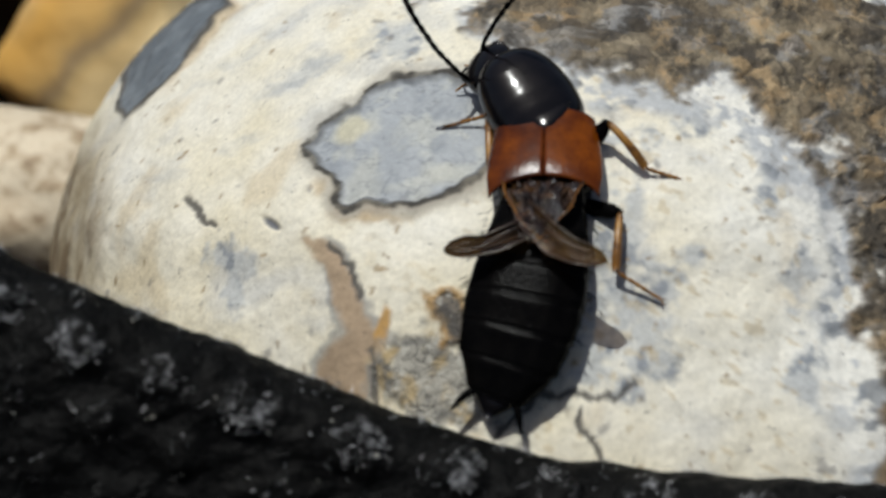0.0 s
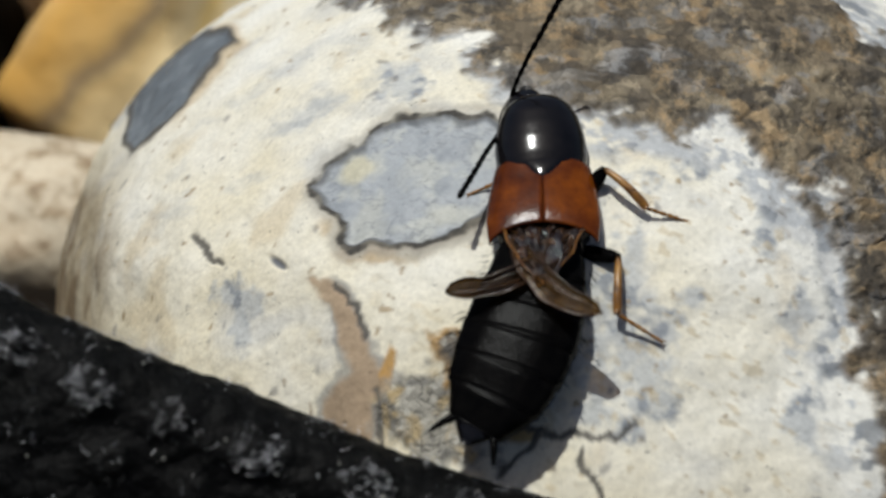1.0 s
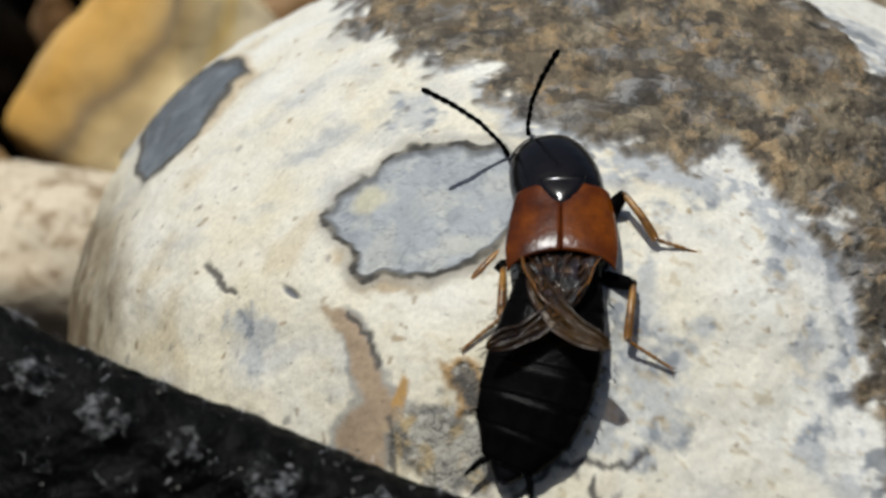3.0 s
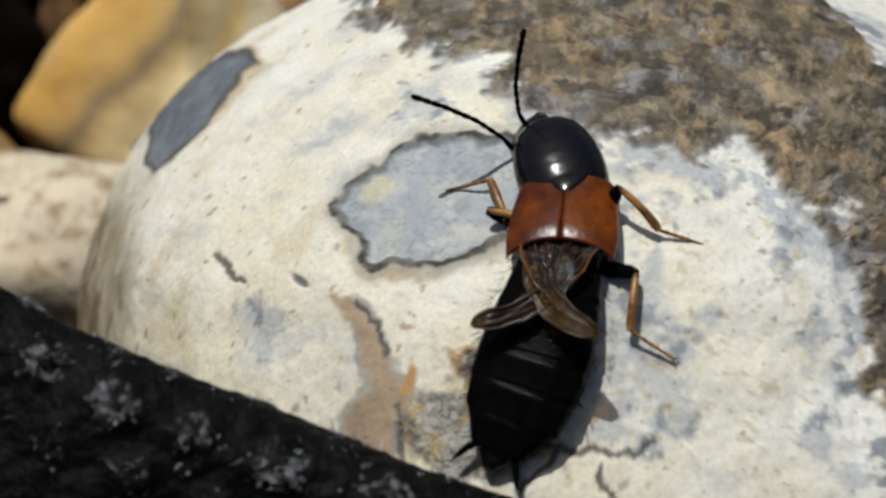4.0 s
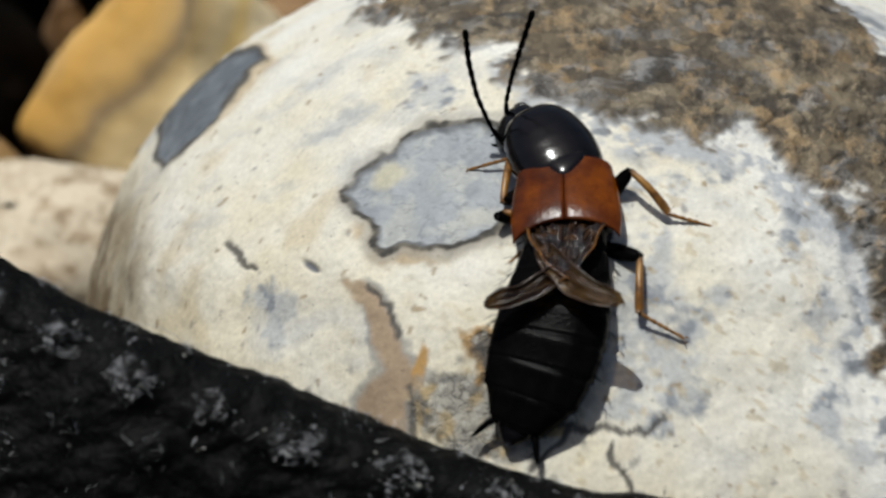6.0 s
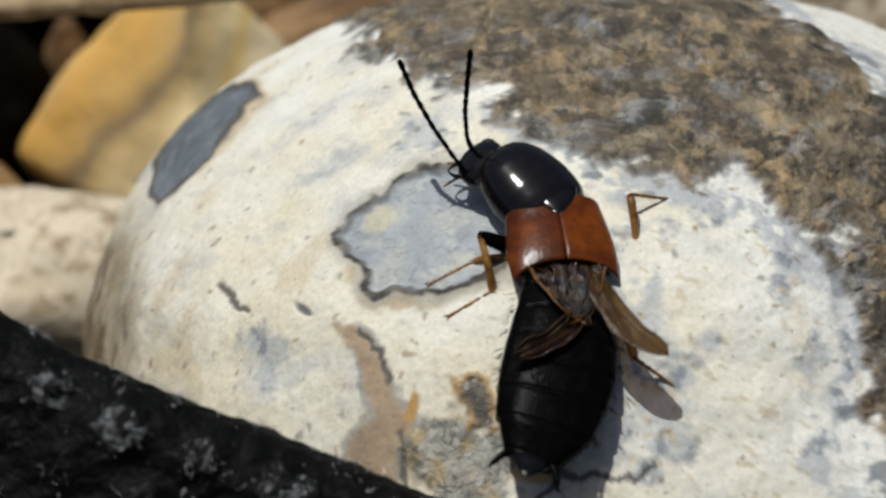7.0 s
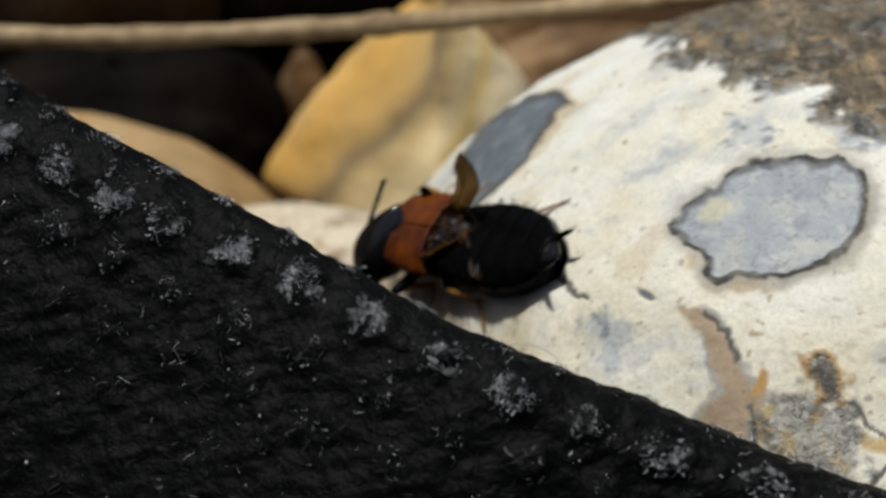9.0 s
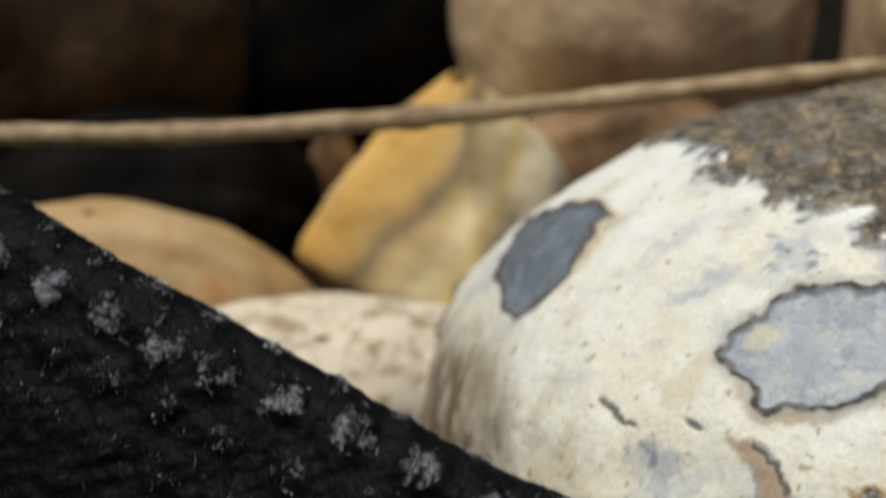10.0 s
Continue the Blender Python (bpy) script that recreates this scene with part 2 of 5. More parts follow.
def membrane(tint, clearness=0.55, through_tint=(0.92, 0.70, 0.38)):
    """A thin skin: part of the light goes straight through it, tinted, part is scattered."""
    def extra(m, nodes, links, bsdf):
        scatter = nodes.new("ShaderNodeBsdfTranslucent")
        scatter.inputs[0].default_value = (*tint, 1)
        clear = nodes.new("ShaderNodeBsdfTransparent")
        clear.inputs[0].default_value = (*through_tint, 1)
        one, two = nodes.new("ShaderNodeMixShader"), nodes.new("ShaderNodeMixShader")
        one.inputs[0].default_value, two.inputs[0].default_value = 0.30, clearness
        links.new(bsdf.outputs[0], one.inputs[1])
        links.new(scatter.outputs[0], one.inputs[2])
        links.new(one.outputs[0], two.inputs[1])
        links.new(clear.outputs[0], two.inputs[2])
        links.new(two.outputs[0], nodes["Material Output"].inputs[0])
    return extra


VEIN = surface("wing_vein", [(0.014, 0.005, 0.0015), (0.055, 0.022, 0.005)], 0.0005, (0.2, 0.4), 0.2, spec=0.5)
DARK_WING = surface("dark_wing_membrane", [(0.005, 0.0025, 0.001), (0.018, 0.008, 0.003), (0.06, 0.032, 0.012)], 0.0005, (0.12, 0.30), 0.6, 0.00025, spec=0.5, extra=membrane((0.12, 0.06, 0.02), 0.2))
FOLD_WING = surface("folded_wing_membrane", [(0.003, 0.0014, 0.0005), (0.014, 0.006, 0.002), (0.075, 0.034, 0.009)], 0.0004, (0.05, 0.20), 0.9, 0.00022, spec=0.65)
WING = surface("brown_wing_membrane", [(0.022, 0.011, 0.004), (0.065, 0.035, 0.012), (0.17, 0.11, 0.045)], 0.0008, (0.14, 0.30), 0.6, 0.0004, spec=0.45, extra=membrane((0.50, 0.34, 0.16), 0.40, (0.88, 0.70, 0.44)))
RIM_VEIN = surface("amber_rim_vein", [(0.06, 0.020, 0.003), (0.20, 0.080, 0.012)], 0.0005, (0.12, 0.3), 0.3, spec=0.5)
# grit coloured almost black, so the shade between pebbles is in its colour
SAND = surface("shade_dark_grit", [(0.004, 0.0035, 0.003), (0.010, 0.008, 0.006), (0.022, 0.018, 0.013)], 0.004, (0.8, 0.95), 0.8, 0.0015, spec=0.05)


def banded(m, nodes, links, bsdf):
    """Slanting ochre, brown and cream bands through a pebble."""
    tex = nodes.new("ShaderNodeTexCoord")
    wave = nodes.new("ShaderNodeTexNoise")
    wave.inputs["Scale"].default_value, wave.inputs["Detail"].default_value = 1 / 0.006, 4
    links.new(tex.outputs["Object"], wave.inputs["Vector"])
    dot = nodes.new("ShaderNodeVectorMath")
    dot.operation = "DOT_PRODUCT"
    dot.inputs[1].default_value = (0.75, 0.0, -0.66)
    links.new(tex.outputs["Object"], dot.inputs[0])
    add = nodes.new("ShaderNodeMath")
    add.operation = "MULTIPLY_ADD"
    add.inputs[1].default_value = 0.0032
    links.new(wave.outputs[0], add.inputs[0])
    links.new(dot.outputs["Value"], add.inputs[2])
    mr = nodes.new("ShaderNodeMapRange")
    mr.inputs["From Min"].default_value, mr.inputs["From Max"].default_value = -0.0078, 0.0045
    links.new(add.outputs[0], mr.inputs[0])
    cr = nodes.new("ShaderNodeValToRGB")
    bands = [(0.0, (0.60, 0.42, 0.20)), (0.14, (0.74, 0.42, 0.10)), (0.24, (0.60, 0.38, 0.13)), (0.30, (0.30, 0.215, 0.115)), (0.37, (0.66, 0.47, 0.21)),
             (0.50, (0.88, 0.70, 0.39)), (0.60, (0.86, 0.61, 0.22)), (0.68, (0.89, 0.73, 0.44)), (1.0, (0.90, 0.78, 0.54))]
    while len(cr.color_ramp.elements) < len(bands):
        cr.color_ramp.elements.new(0.5)
    for el, (at, c) in zip(cr.color_ramp.elements, bands):
        el.position, el.color = at, (*c, 1)
    links.new(mr.outputs[0], cr.inputs[0])
    links.new(cr.outputs[0], bsdf.inputs["Base Color"])


YELLOW_FLINT = surface("ochre_flint", [(0.55, 0.40, 0.20), (0.72, 0.56, 0.30)], 0.0085, (0.5, 0.75), 0.25, 0.001, detail=2.5, extra=banded)
TAN_FLINT = surface("tan_flint", [(0.28, 0.145, 0.045), (0.42, 0.26, 0.105), (0.48, 0.32, 0.15), (0.44, 0.18, 0.04)], 0.009, (0.5, 0.75), 0.25, 0.001, detail=3)
PALE_FLINT = surface("pale_flint", [(0.15, 0.095, 0.05), (0.40, 0.30, 0.19), (0.68, 0.585, 0.44), (0.56, 0.455, 0.32), (0.28, 0.19, 0.11)], 0.0030, (0.6, 0.85), 0.4, 0.0008, detail=4)
GREY_FLINT = surface("grey_brown_flint", [(0.22, 0.14, 0.07), (0.44, 0.30, 0.17), (0.60, 0.44, 0.26)], 0.005, (0.6, 0.85), 0.4, 0.001, detail=5)
BROWN_FLINT = surface("brown_flint", [(0.05, 0.025, 0.012), (0.11, 0.06, 0.03), (0.17, 0.10, 0.05)], 0.006, (0.5, 0.8), 0.3, 0.001, detail=4, spec=0.15)
# brown flint darkened: shade at the back is put into its colour
SHADE_FLINT = surface("shade_brown_flint", [(0.018, 0.010, 0.005), (0.045, 0.026, 0.013), (0.10, 0.058, 0.028)], 0.008, (0.5, 0.8), 0.3, 0.001, detail=4, spec=0.15)
RUST_FLINT = surface("rusty_brown_flint", [(0.08, 0.042, 0.018), (0.19, 0.11, 0.052), (0.30, 0.19, 0.10)], 0.006, (0.5, 0.8), 0.3, 0.001, detail=4, spec=0.2)
# near-black colour stands in for the shade in the gaps between stones
SHADE_BLACK_FLINT = surface("shade_black_flint", [(0.002, 0.0015, 0.001), (0.005, 0.004, 0.003), (0.010, 0.007, 0.005)], 0.006, (0.6, 0.9), 0.3, 0.001, detail=4, spec=0.05)
STEM = surface("dry_stem", [(0.17, 0.105, 0.045), (0.33, 0.225, 0.115), (0.46, 0.335, 0.185)], 0.0016, (0.6, 0.8), 0.4, 0.0005)

# ---------------------------------------------------------------- ground
def ground():
    n = 60
    a = np.linspace(-1, 1, n)
    a = np.sign(a) * np.abs(a) ** 5 * 60 + a * 0.15
    x, y = np.meshgrid(a, a, indexing="ij")
    p = np.stack([x.ravel(), y.ravel(), 0 * x.ravel()], 1)
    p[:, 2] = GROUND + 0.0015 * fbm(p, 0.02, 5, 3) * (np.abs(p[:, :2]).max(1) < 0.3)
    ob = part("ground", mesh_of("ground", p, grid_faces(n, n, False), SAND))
    tagged(ob, "grit between the pebbles, coloured near black for shade", "ground", kind="structure")


ground()

# ---------------------------------------------------------------- the flint the beetle stands on
MID, HALF = np.array([7.4, -3.2, -24.6]), np.array([23.9, 16.4, 31.2])
PATCH = [(-3.8, 1.0), (-3.3, 1.9), (-1.8, 2.4), (-1.4, 2.9), (-0.5, 3.3), (0.8, 3.4), (1.6, 3.2), (2.5, 3.3), (3.2, 2.8), (3.5, 2.0), (3.3, 0.8), (2.5, -0.4), (1.2, -0.9), (-0.7, -1.2), (-2.6, -1.2), (-2.6, -0.4), (-3.4, 0.3)]
LOZENGE = [(-12.4, 2.5), (-12.7, 4.2), (-11.8, 6.0), (-11.1, 7.0), (-10.1, 7.3), (-9.2, 7.4), (-8.1, 7.3), (-7.5, 6.9),
           (-8.7, 5.7), (-9.4, 4.7), (-10.1, 3.7), (-11.0, 2.8), (-11.8, 2.3)]
CRUST = [(-5.3, 11.3), (-3.2, 9.2), (-1.0, 7.5), (1.4, 6.4), (3.1, 5.4), (4.5, 4.2), (6.6, 3.2), (8.4, 2.9), (10.3, 2.5), (11.4, 2.1), (12.6, 1.2), (13.5, 0.2), (14.3, -1.2), (14.6, -2.8), (14.4, -4.7), (14.5, -6.3), (14.7, -8.6), (18.0, -30.0), (40.0, -30.0), (40.0, 30.0), (-5.0, 30.0), (-4.6, 13.0)]
WHITE_TOP = [(14.6, 10.6), (15.4, 9.5), (16.6, 8.1), (17.6, 6.9), (19.0, 5.6), (24.0, 4.0), (30.0, 10.0), (20.0, 22.0), (14.0, 14.0)]
STREAK = [(-3.8, -2.5), (-2.8, -2.7), (-2.0, -3.5), (-1.6, -4.6), (-0.9, -5.6), (-0.9, -6.2), (-1.5, -7.5), (-1.9, -8.7), (-3.5, -8.1), (-3.1, -6.5), (-2.1, -5.6), (-2.8, -4.0)]
SPUR = [(-1.2, -5.6), (-0.8, -4.6), (-0.6, -4.8), (-0.9, -6.2)]
GREYS = [(-1.3, -7.1), (-0.9, -5.8), (0.7, -5.4), (2.1, -5.6), (2.8, -6.7), (2.7, -8.6), (0.0, -8.1)]
HOOK = [(0.5, -4.4), (1.2, -4.0), (1.9, -4.1), (2.2, -5.0), (1.9, -5.7), (1.1, -5.6), (1.0, -5.0)]
BLUES = [(-6.5, -3.1, 0.8, 0.45), (5.8, -6.4, 0.8, 0.55), (6.2, -5.0, 0.8, 0.7), (7.1, -7.0, 0.6, 0.4), (5.4, -5.0, 0.6, 0.5),
         (6.8, -3.9, 1.0, 0.8), (7.3, -2.2, 0.8, 1.1), (4.6, -6.2, 0.5, 0.4), (-6.2, -4.6, 0.4, 0.9), (8.6, -3.2, 0.7, 0.6), (8.0, -5.2, 0.9, 0.7), (7.6, -6.3, 0.9, 0.6), (6.0, -3.0, 0.6, 0.6), (8.3, -4.2, 0.7, 0.6), (6.6, -5.7, 0.7, 0.5), (-0.4, 4.6, 0.9, 0.5), (6.8, 0.8, 1.3, 0.5), (5.7, -1.5, 0.9, 0.6), (4.9, -1.9, 0.5, 0.4), (6.4, -2.3, 0.6, 0.5), (7.5, -4.6, 0.7, 0.5), (10.4, 1.2, 1.0, 0.4), (12.4, -0.6, 0.5, 0.7), (13.2, -4.0, 0.5, 1.2), (13.3, -7.0, 0.5, 1.0)]
FAINT = [(-4.3, 3.6, 1.5, 0.5), (-9.6, -0.2, 1.2, 0.8), (-9.0, 3.2, 1.0, 0.35), (-6.8, 4.6, 1.0, 0.35), (-5.2, 5.6, 1.1, 0.35), (-2.2, 6.2, 1.2, 0.4), (-6.4, 1.2, 1.3, 0.4), (-1.0, 4.9, 1.2, 0.4)]
CRACKS = [[(2.2, -5.9), (2.7, -6.6), (3.2, -7.0), (4.1, -7.3), (5.2, -7.3), (6.7, -7.5), (7.3, -7.0)], [(5.5, -7.9), (5.9, -8.7), (6.3, -9.6)],
          [(-8.4, -1.0), (-7.8, -1.6), (-7.2, -2.0)], [(-2.7, -2.7), (-2.0, -3.4), (-1.7, -4.4)], [(-1.3, -6.2), (-1.2, -8.2)],
          [(4.1, -7.4), (2.8, -8.8)]]


def great_flint():
    rings, cols = 420, 980
    th = np.concatenate([np.linspace(0, 1.62, rings - 40), np.linspace(1.65, np.pi, 40)])
    ph = np.linspace(0, 2 * np.pi, cols, endpoint=False)
    t, f = np.meshgrid(th, ph, indexing="ij")
    d = np.stack([np.sin(t) * np.cos(f), np.sin(t) * np.sin(f), np.cos(t)], -1).reshape(-1, 3)
    p = MID + d * HALF
    low = d[:, 1] < 0
    p[low, 1] = MID[1] + d[low, 1] * 30.0
    right = low & (d[:, 0] > 0)
    p[right, 0] += d[right, 0] * 12.0 * np.minimum(1, -d[right, 1] * 4)
    p[:, 2] += 0.42 * np.logaddexp(0, 2.5 - p[:, 1])
    nrm = d / HALF
    nrm[:, 1] += 0.42 * nrm[:, 2] * ramp(2.5 - p[:, 1], -1, 1)
    nrm /= np.linalg.norm(nrm, axis=1)[:, None]
    x0, y0, front = p[:, 0], p[:, 1], d[:, 2] > -0.05
    # ragged outlines
    x = x0 + 0.22 * fbm(p, 1.4, 21, 4)
    y = y0 + 0.22 * fbm(p, 1.4, 31, 4)
    patch, loz, crust = inside(x, y, PATCH), inside(x, y, LOZENGE), inside(x + 0.5 * fbm(p, 2.5, 61, 3), y + 0.5 * fbm(p, 2.5, 66, 3), CRUST)
    streak, greys, hook, spur = inside(x, y, STREAK), inside(x, y, GREYS), inside(x, y, HOOK), inside(x0, y0, SPUR)
    crust = np.where(front, np.minimum(crust, -inside(x, y, WHITE_TOP)), 3.0)
    big, mid, fine, dots = fbm(p, 9, 1, 4), fbm(p, 2.2, 2, 4), fbm(p, 0.5, 3, 3), fbm(p, 0.9, 8, 2)

    # colour zones
    tone = np.empty((len(p), 3))
    white, cream = np.array([0.80, 0.775, 0.70]), np.array([0.72, 0.655, 0.50])
    k = np.clip(0.42 - y0 * 0.035 + 0.55 * big + 0.35 * mid - 0.03 * x0, 0, 1)[:, None]
    tone[:] = white * (1 - k) + cream * k
    def lay_on(mask, colour):
        m = np.clip(mask, 0, 1)[:, None]
        tone[:] = tone * (1 - m) + np.asarray(colour) * m
    # faint grey and tan breath on the cortex
    lay_on(0.55 * ramp(fbm(p * (1, 1.6, 1), 3.2, 12, 4), 0.25, 0.9), (0.50, 0.50, 0.49))
    lay_on(0.5 * ramp(fbm(p, 2.6, 15, 4), 0.35, 0.9), (0.58, 0.47, 0.30))
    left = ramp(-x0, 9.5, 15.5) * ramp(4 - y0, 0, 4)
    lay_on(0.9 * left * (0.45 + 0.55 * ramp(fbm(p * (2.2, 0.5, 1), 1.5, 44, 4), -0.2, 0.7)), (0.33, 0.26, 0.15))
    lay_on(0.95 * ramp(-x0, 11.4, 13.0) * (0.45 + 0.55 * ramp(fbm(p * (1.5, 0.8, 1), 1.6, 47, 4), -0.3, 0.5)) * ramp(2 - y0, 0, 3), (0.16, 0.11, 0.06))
    blue = np.zeros(len(p))
    for i, (bx, by, rx, ry) in enumerate(BLUES):
        r = np.hypot((x - bx) / rx, (y - by) / ry) + 0.95 * fbm(p, 0.7, 70 + i, 4)
        blue = np.maximum(blue, ramp(-r + 0.6 * fine, -1.35, -0.2) * front)
    lay_on(0.70 * blue, (0.42, 0.44, 0.455))
    lay_on(0.80 * blue * ramp(fbm(p, 0.55, 88, 3), 0.10, 0.6), (0.21, 0.23, 0.26))
    haze = np.zeros(len(p))
    for i, (bx, by, rx, ry) in enumerate(FAINT):
        keep = 1.0 if i == 0 else 0.42
        lean = (y - by) - 0.35 * (x - bx)
        q = np.hypot((x - bx) / rx, lean / ry) + 0.55 * fbm(p * (1, 2, 1), 1.2, 270 + i, 3)
        haze = np.maximum(haze, keep * ramp(-q, -1.25, -0.25) * front)
    lay_on(0.55 * haze, (0.47, 0.485, 0.495))
    lay_on(0.45 * haze * ramp(fbm(p * (1, 3, 1), 0.9, 288, 3), 0.0, 0.5), (0.33, 0.35, 0.37))
    # small brown and dark specks
    lay_on(0.75 * ramp(fbm(p, 0.42, 51, 2), 0.92, 1.25), (0.30, 0.21, 0.11))
    lay_on(0.45 * ramp(fbm((p + (0, 0.4, 0) * p[:, :1]) * (1, 1.6, 1), 0.45, 57, 2), 0.62, 0.98) * ramp(x0, -6, 5), (0.47, 0.36, 0.19))
    lay_on(0.6 * ramp(fbm(p, 0.7, 55, 2), 1.05, 1.3), (0.16, 0.15, 0.15))
    # tan streak, grey rough spot and the rusty hook
    lay_on(0.7 * ramp(streak + 0.2 * fine, -0.34, -0.08) * ramp(x0 + 3.4 - 0.35 * (y0 + 3) + 0.6 * mid, 0.1, 0.9), (0.20, 0.20, 0.20))
    lay_on(0.9 * ramp(streak + 0.12 * fine, -0.12, 0.16), (0.385, 0.275, 0.175))
    lay_on(0.6 * ramp(streak, -0.1, 0.2) * ramp(mid, 0.1, 0.8), (0.29, 0.215, 0.145))
    lay_on(0.9 * ramp(spur, -0.1, 0.08), (0.46, 0.25, 0.06))
    lay_on(0.9 * ramp(greys + 0.5 * fine, -0.35, 0.3), (0.30, 0.285, 0.25))
    lay_on(0.85 * ramp(greys + 0.2 * fine, -0.2, 0.2) * ramp(fbm(p, 0.8, 8, 4), 0.0, 0.5), (0.12, 0.115, 0.105))
    lay_on(0.7 * ramp(greys + 0.2 * fine, -0.5, 0.0) * ramp(fbm(p, 0.9, 19, 4), 0.2, 0.7), (0.42, 0.30, 0.13))
    lay_on(0.9 * ramp(hook + 0.25 * fine, -0.25, 0.05), (0.36, 0.21, 0.07))
    lay_on(0.9 * ramp(hook + 0.25 * fine, 0.12, 0.32), (0.15, 0.14, 0.125))
    lay_on(0.8 * ramp(hook, -0.1, 0.1) * ramp(fbm(p, 0.5, 23, 3), 0.25, 0.7), (0.07, 0.065, 0.06))
    ochre = np.hypot((x - 3.6) / 0.9, (y + 7.4) / 0.45) + 0.5 * mid
    lay_on(0.85 * ramp(-ochre, -1.1, -0.5), (0.47, 0.30, 0.10))
    # brown crust with a broken blue-grey edge
    band = ramp(crust - 0.5 * ramp(4.0 - x0, 0, 4) + 0.7 * mid, -1.25, -0.45)
    lay_on(band * ramp(0.55 + 0.8 * mid + 0.7 * fine, 0, 0.5) * 0.92, (0.425, 0.44, 0.455))
    lay_on(band * ramp(fbm(p * (1, 1.5, 1), 1.1, 78, 3), 0.22, 0.42) * 0.80, (0.19, 0.205, 0.225))
    lay_on(band * ramp(fbm(p, 0.8, 79, 3), 0.30, 0.55) * 0.8, (0.64, 0.63, 0.60))
    kb = ramp(crust + 0.5 * ramp(9.0 - x0, 0, 5) + 0.9 * mid + 0.5 * fine, 0.05, 1.05)
    flake = p * (1, 1.7, 1)
    lay_on(kb, (0.165, 0.13, 0.088))
    lay_on(kb * ramp(fbm(p, 3.0, 96, 4), 0.0, 0.6) * 0.65, (0.105, 0.092, 0.075))
    lay_on(kb * ramp(fbm(p, 2.2, 97, 3), 0.3, 0.9) * 0.6, (0.30, 0.245, 0.16))
    lay_on(kb * ramp(fbm(flake, 1.3, 181, 3), 0.18, 0.42) * 0.55, (0.35, 0.285, 0.19))
    lay_on(kb * ramp(fbm(flake, 1.5, 185, 3), 0.30, 0.52) * 0.55, (0.33, 0.21, 0.095))
    lay_on(kb * ramp(fbm(flake, 1.2, 189, 3), 0.30, 0.54) * 0.65, (0.215, 0.22, 0.225))
    lay_on(kb * ramp(fbm(flake, 1.0, 193, 3), 0.22, 0.46) * 0.88, (0.050, 0.043, 0.036))
    lay_on(kb * ramp(-np.abs(fbm(flake, 1.4, 197, 3)), -0.10, -0.02) * 0.75, (0.055, 0.048, 0.040))
    # bare flint with its dark rind
    pw = 0.16 + 0.10 * mid
    lay_on(0.75 * ramp(patch, -0.75, -0.2) * ramp(-y0 + 0.6 * x0 + mid, -2.5, 0.5), (0.37, 0.32, 0.24))
    for bx, by, rx, ry in ((-2.4, -1.65, 0.7, 0.35), (-1.2, -1.55, 0.8, 0.25), (-3.3, -0.6, 0.35, 0.5)):
        spot = np.hypot((x - bx) / rx, (y - by) / ry) + 0.5 * mid
        lay_on(0.55 * ramp(-spot - 0.4 * fine, -1.1, -0.1), (0.42, 0.28, 0.13))
    rind = ramp(patch + 0.12 * mid + 0.08 * fine, -0.27, -0.13)
    lay_on(0.6 * ramp(patch + 0.25 * mid, -0.75, -0.3) * (1 - rind), (0.36, 0.335, 0.29))
    lay_on(rind * (0.90 + 0.25 * fine), (0.055, 0.050, 0.043))
    flint = ramp(patch + 0.08 * fine, 0.04, 0.22)
    lay_on(ramp(patch, 0.0, 0.07), (0.15, 0.155, 0.16))
    lay_on(flint, (0.35, 0.368, 0.385))
    lay_on(flint * ramp(fbm(p, 1.6, 101, 4), 0.05, 0.8) * 0.75, (0.46, 0.46, 0.42))
    lay_on(flint * ramp(fbm(p, 1.0, 106, 4), 0.35, 0.9) * 0.6, (0.23, 0.25, 0.275))
    lay_on(flint * ramp(fbm(p, 0.6, 107, 4), 0.2, 0.8) * 0.55, (0.52, 0.52, 0.47))
    lay_on(flint * ramp(-np.abs(fbm(p, 1.1, 109, 4)), -0.07, -0.01) * 0.55, (0.19, 0.20, 0.21))
    lay_on(flint * ramp(-np.hypot((x - (-2.05)) / 1.05, (y - 1.6) / 0.68) + 0.3 * mid, -1.1, -0.5) * 0.9, (0.57, 0.53, 0.39))
    lay_on(flint * ramp(-np.hypot((x - 1.4) / 1.3, (y + 0.2) / 0.5), -1.1, -0.3) * 0.6, (0.50, 0.49, 0.42))
    lrind = ramp(loz, -0.22, 0.0)
    lay_on(lrind * 0.95, (0.065, 0.06, 0.055))
    lay_on(ramp(loz, -0.5, -0.05) * (1 - lrind) * ramp(x0 + 10 - 0.3 * (y0 - 5), 0, 1) * 0.7, (0.42, 0.28, 0.13))
    lflint = ramp(loz, 0.05, 0.3)
    lay_on(lflint, (0.150, 0.170, 0.190))
    lay_on(lflint * ramp(fbm(p, 1.0, 111, 4), -0.1, 0.8) * 0.6, (0.24, 0.265, 0.285))
    lay_on(lflint * ramp(fbm(p, 0.8, 113, 4), 0.1, 0.8) * 0.6, (0.085, 0.095, 0.11))
    deep = np.zeros(len(p))
    for i, line in enumerate(CRACKS):
        c = near_line(x0 + 0.16 * fbm(p, 0.6, 120, 3), y0 + 0.16 * fbm(p, 0.6, 125, 3), line) + np.where(front, 0, 9)
        lay_on(0.9 * ramp(-c, -0.17, -0.06), (0.085, 0.078, 0.07))
        deep += ramp(-c, -0.22, -0.02)
    pit = np.hypot((x0 + 4.95) / 0.42, ((y0 + 1.9) + 0.5 * (x0 + 4.95)) / 0.2)
    lay_on(0.9 * ramp(-pit, -1.0, -0.5), (0.09, 0.10, 0.13))
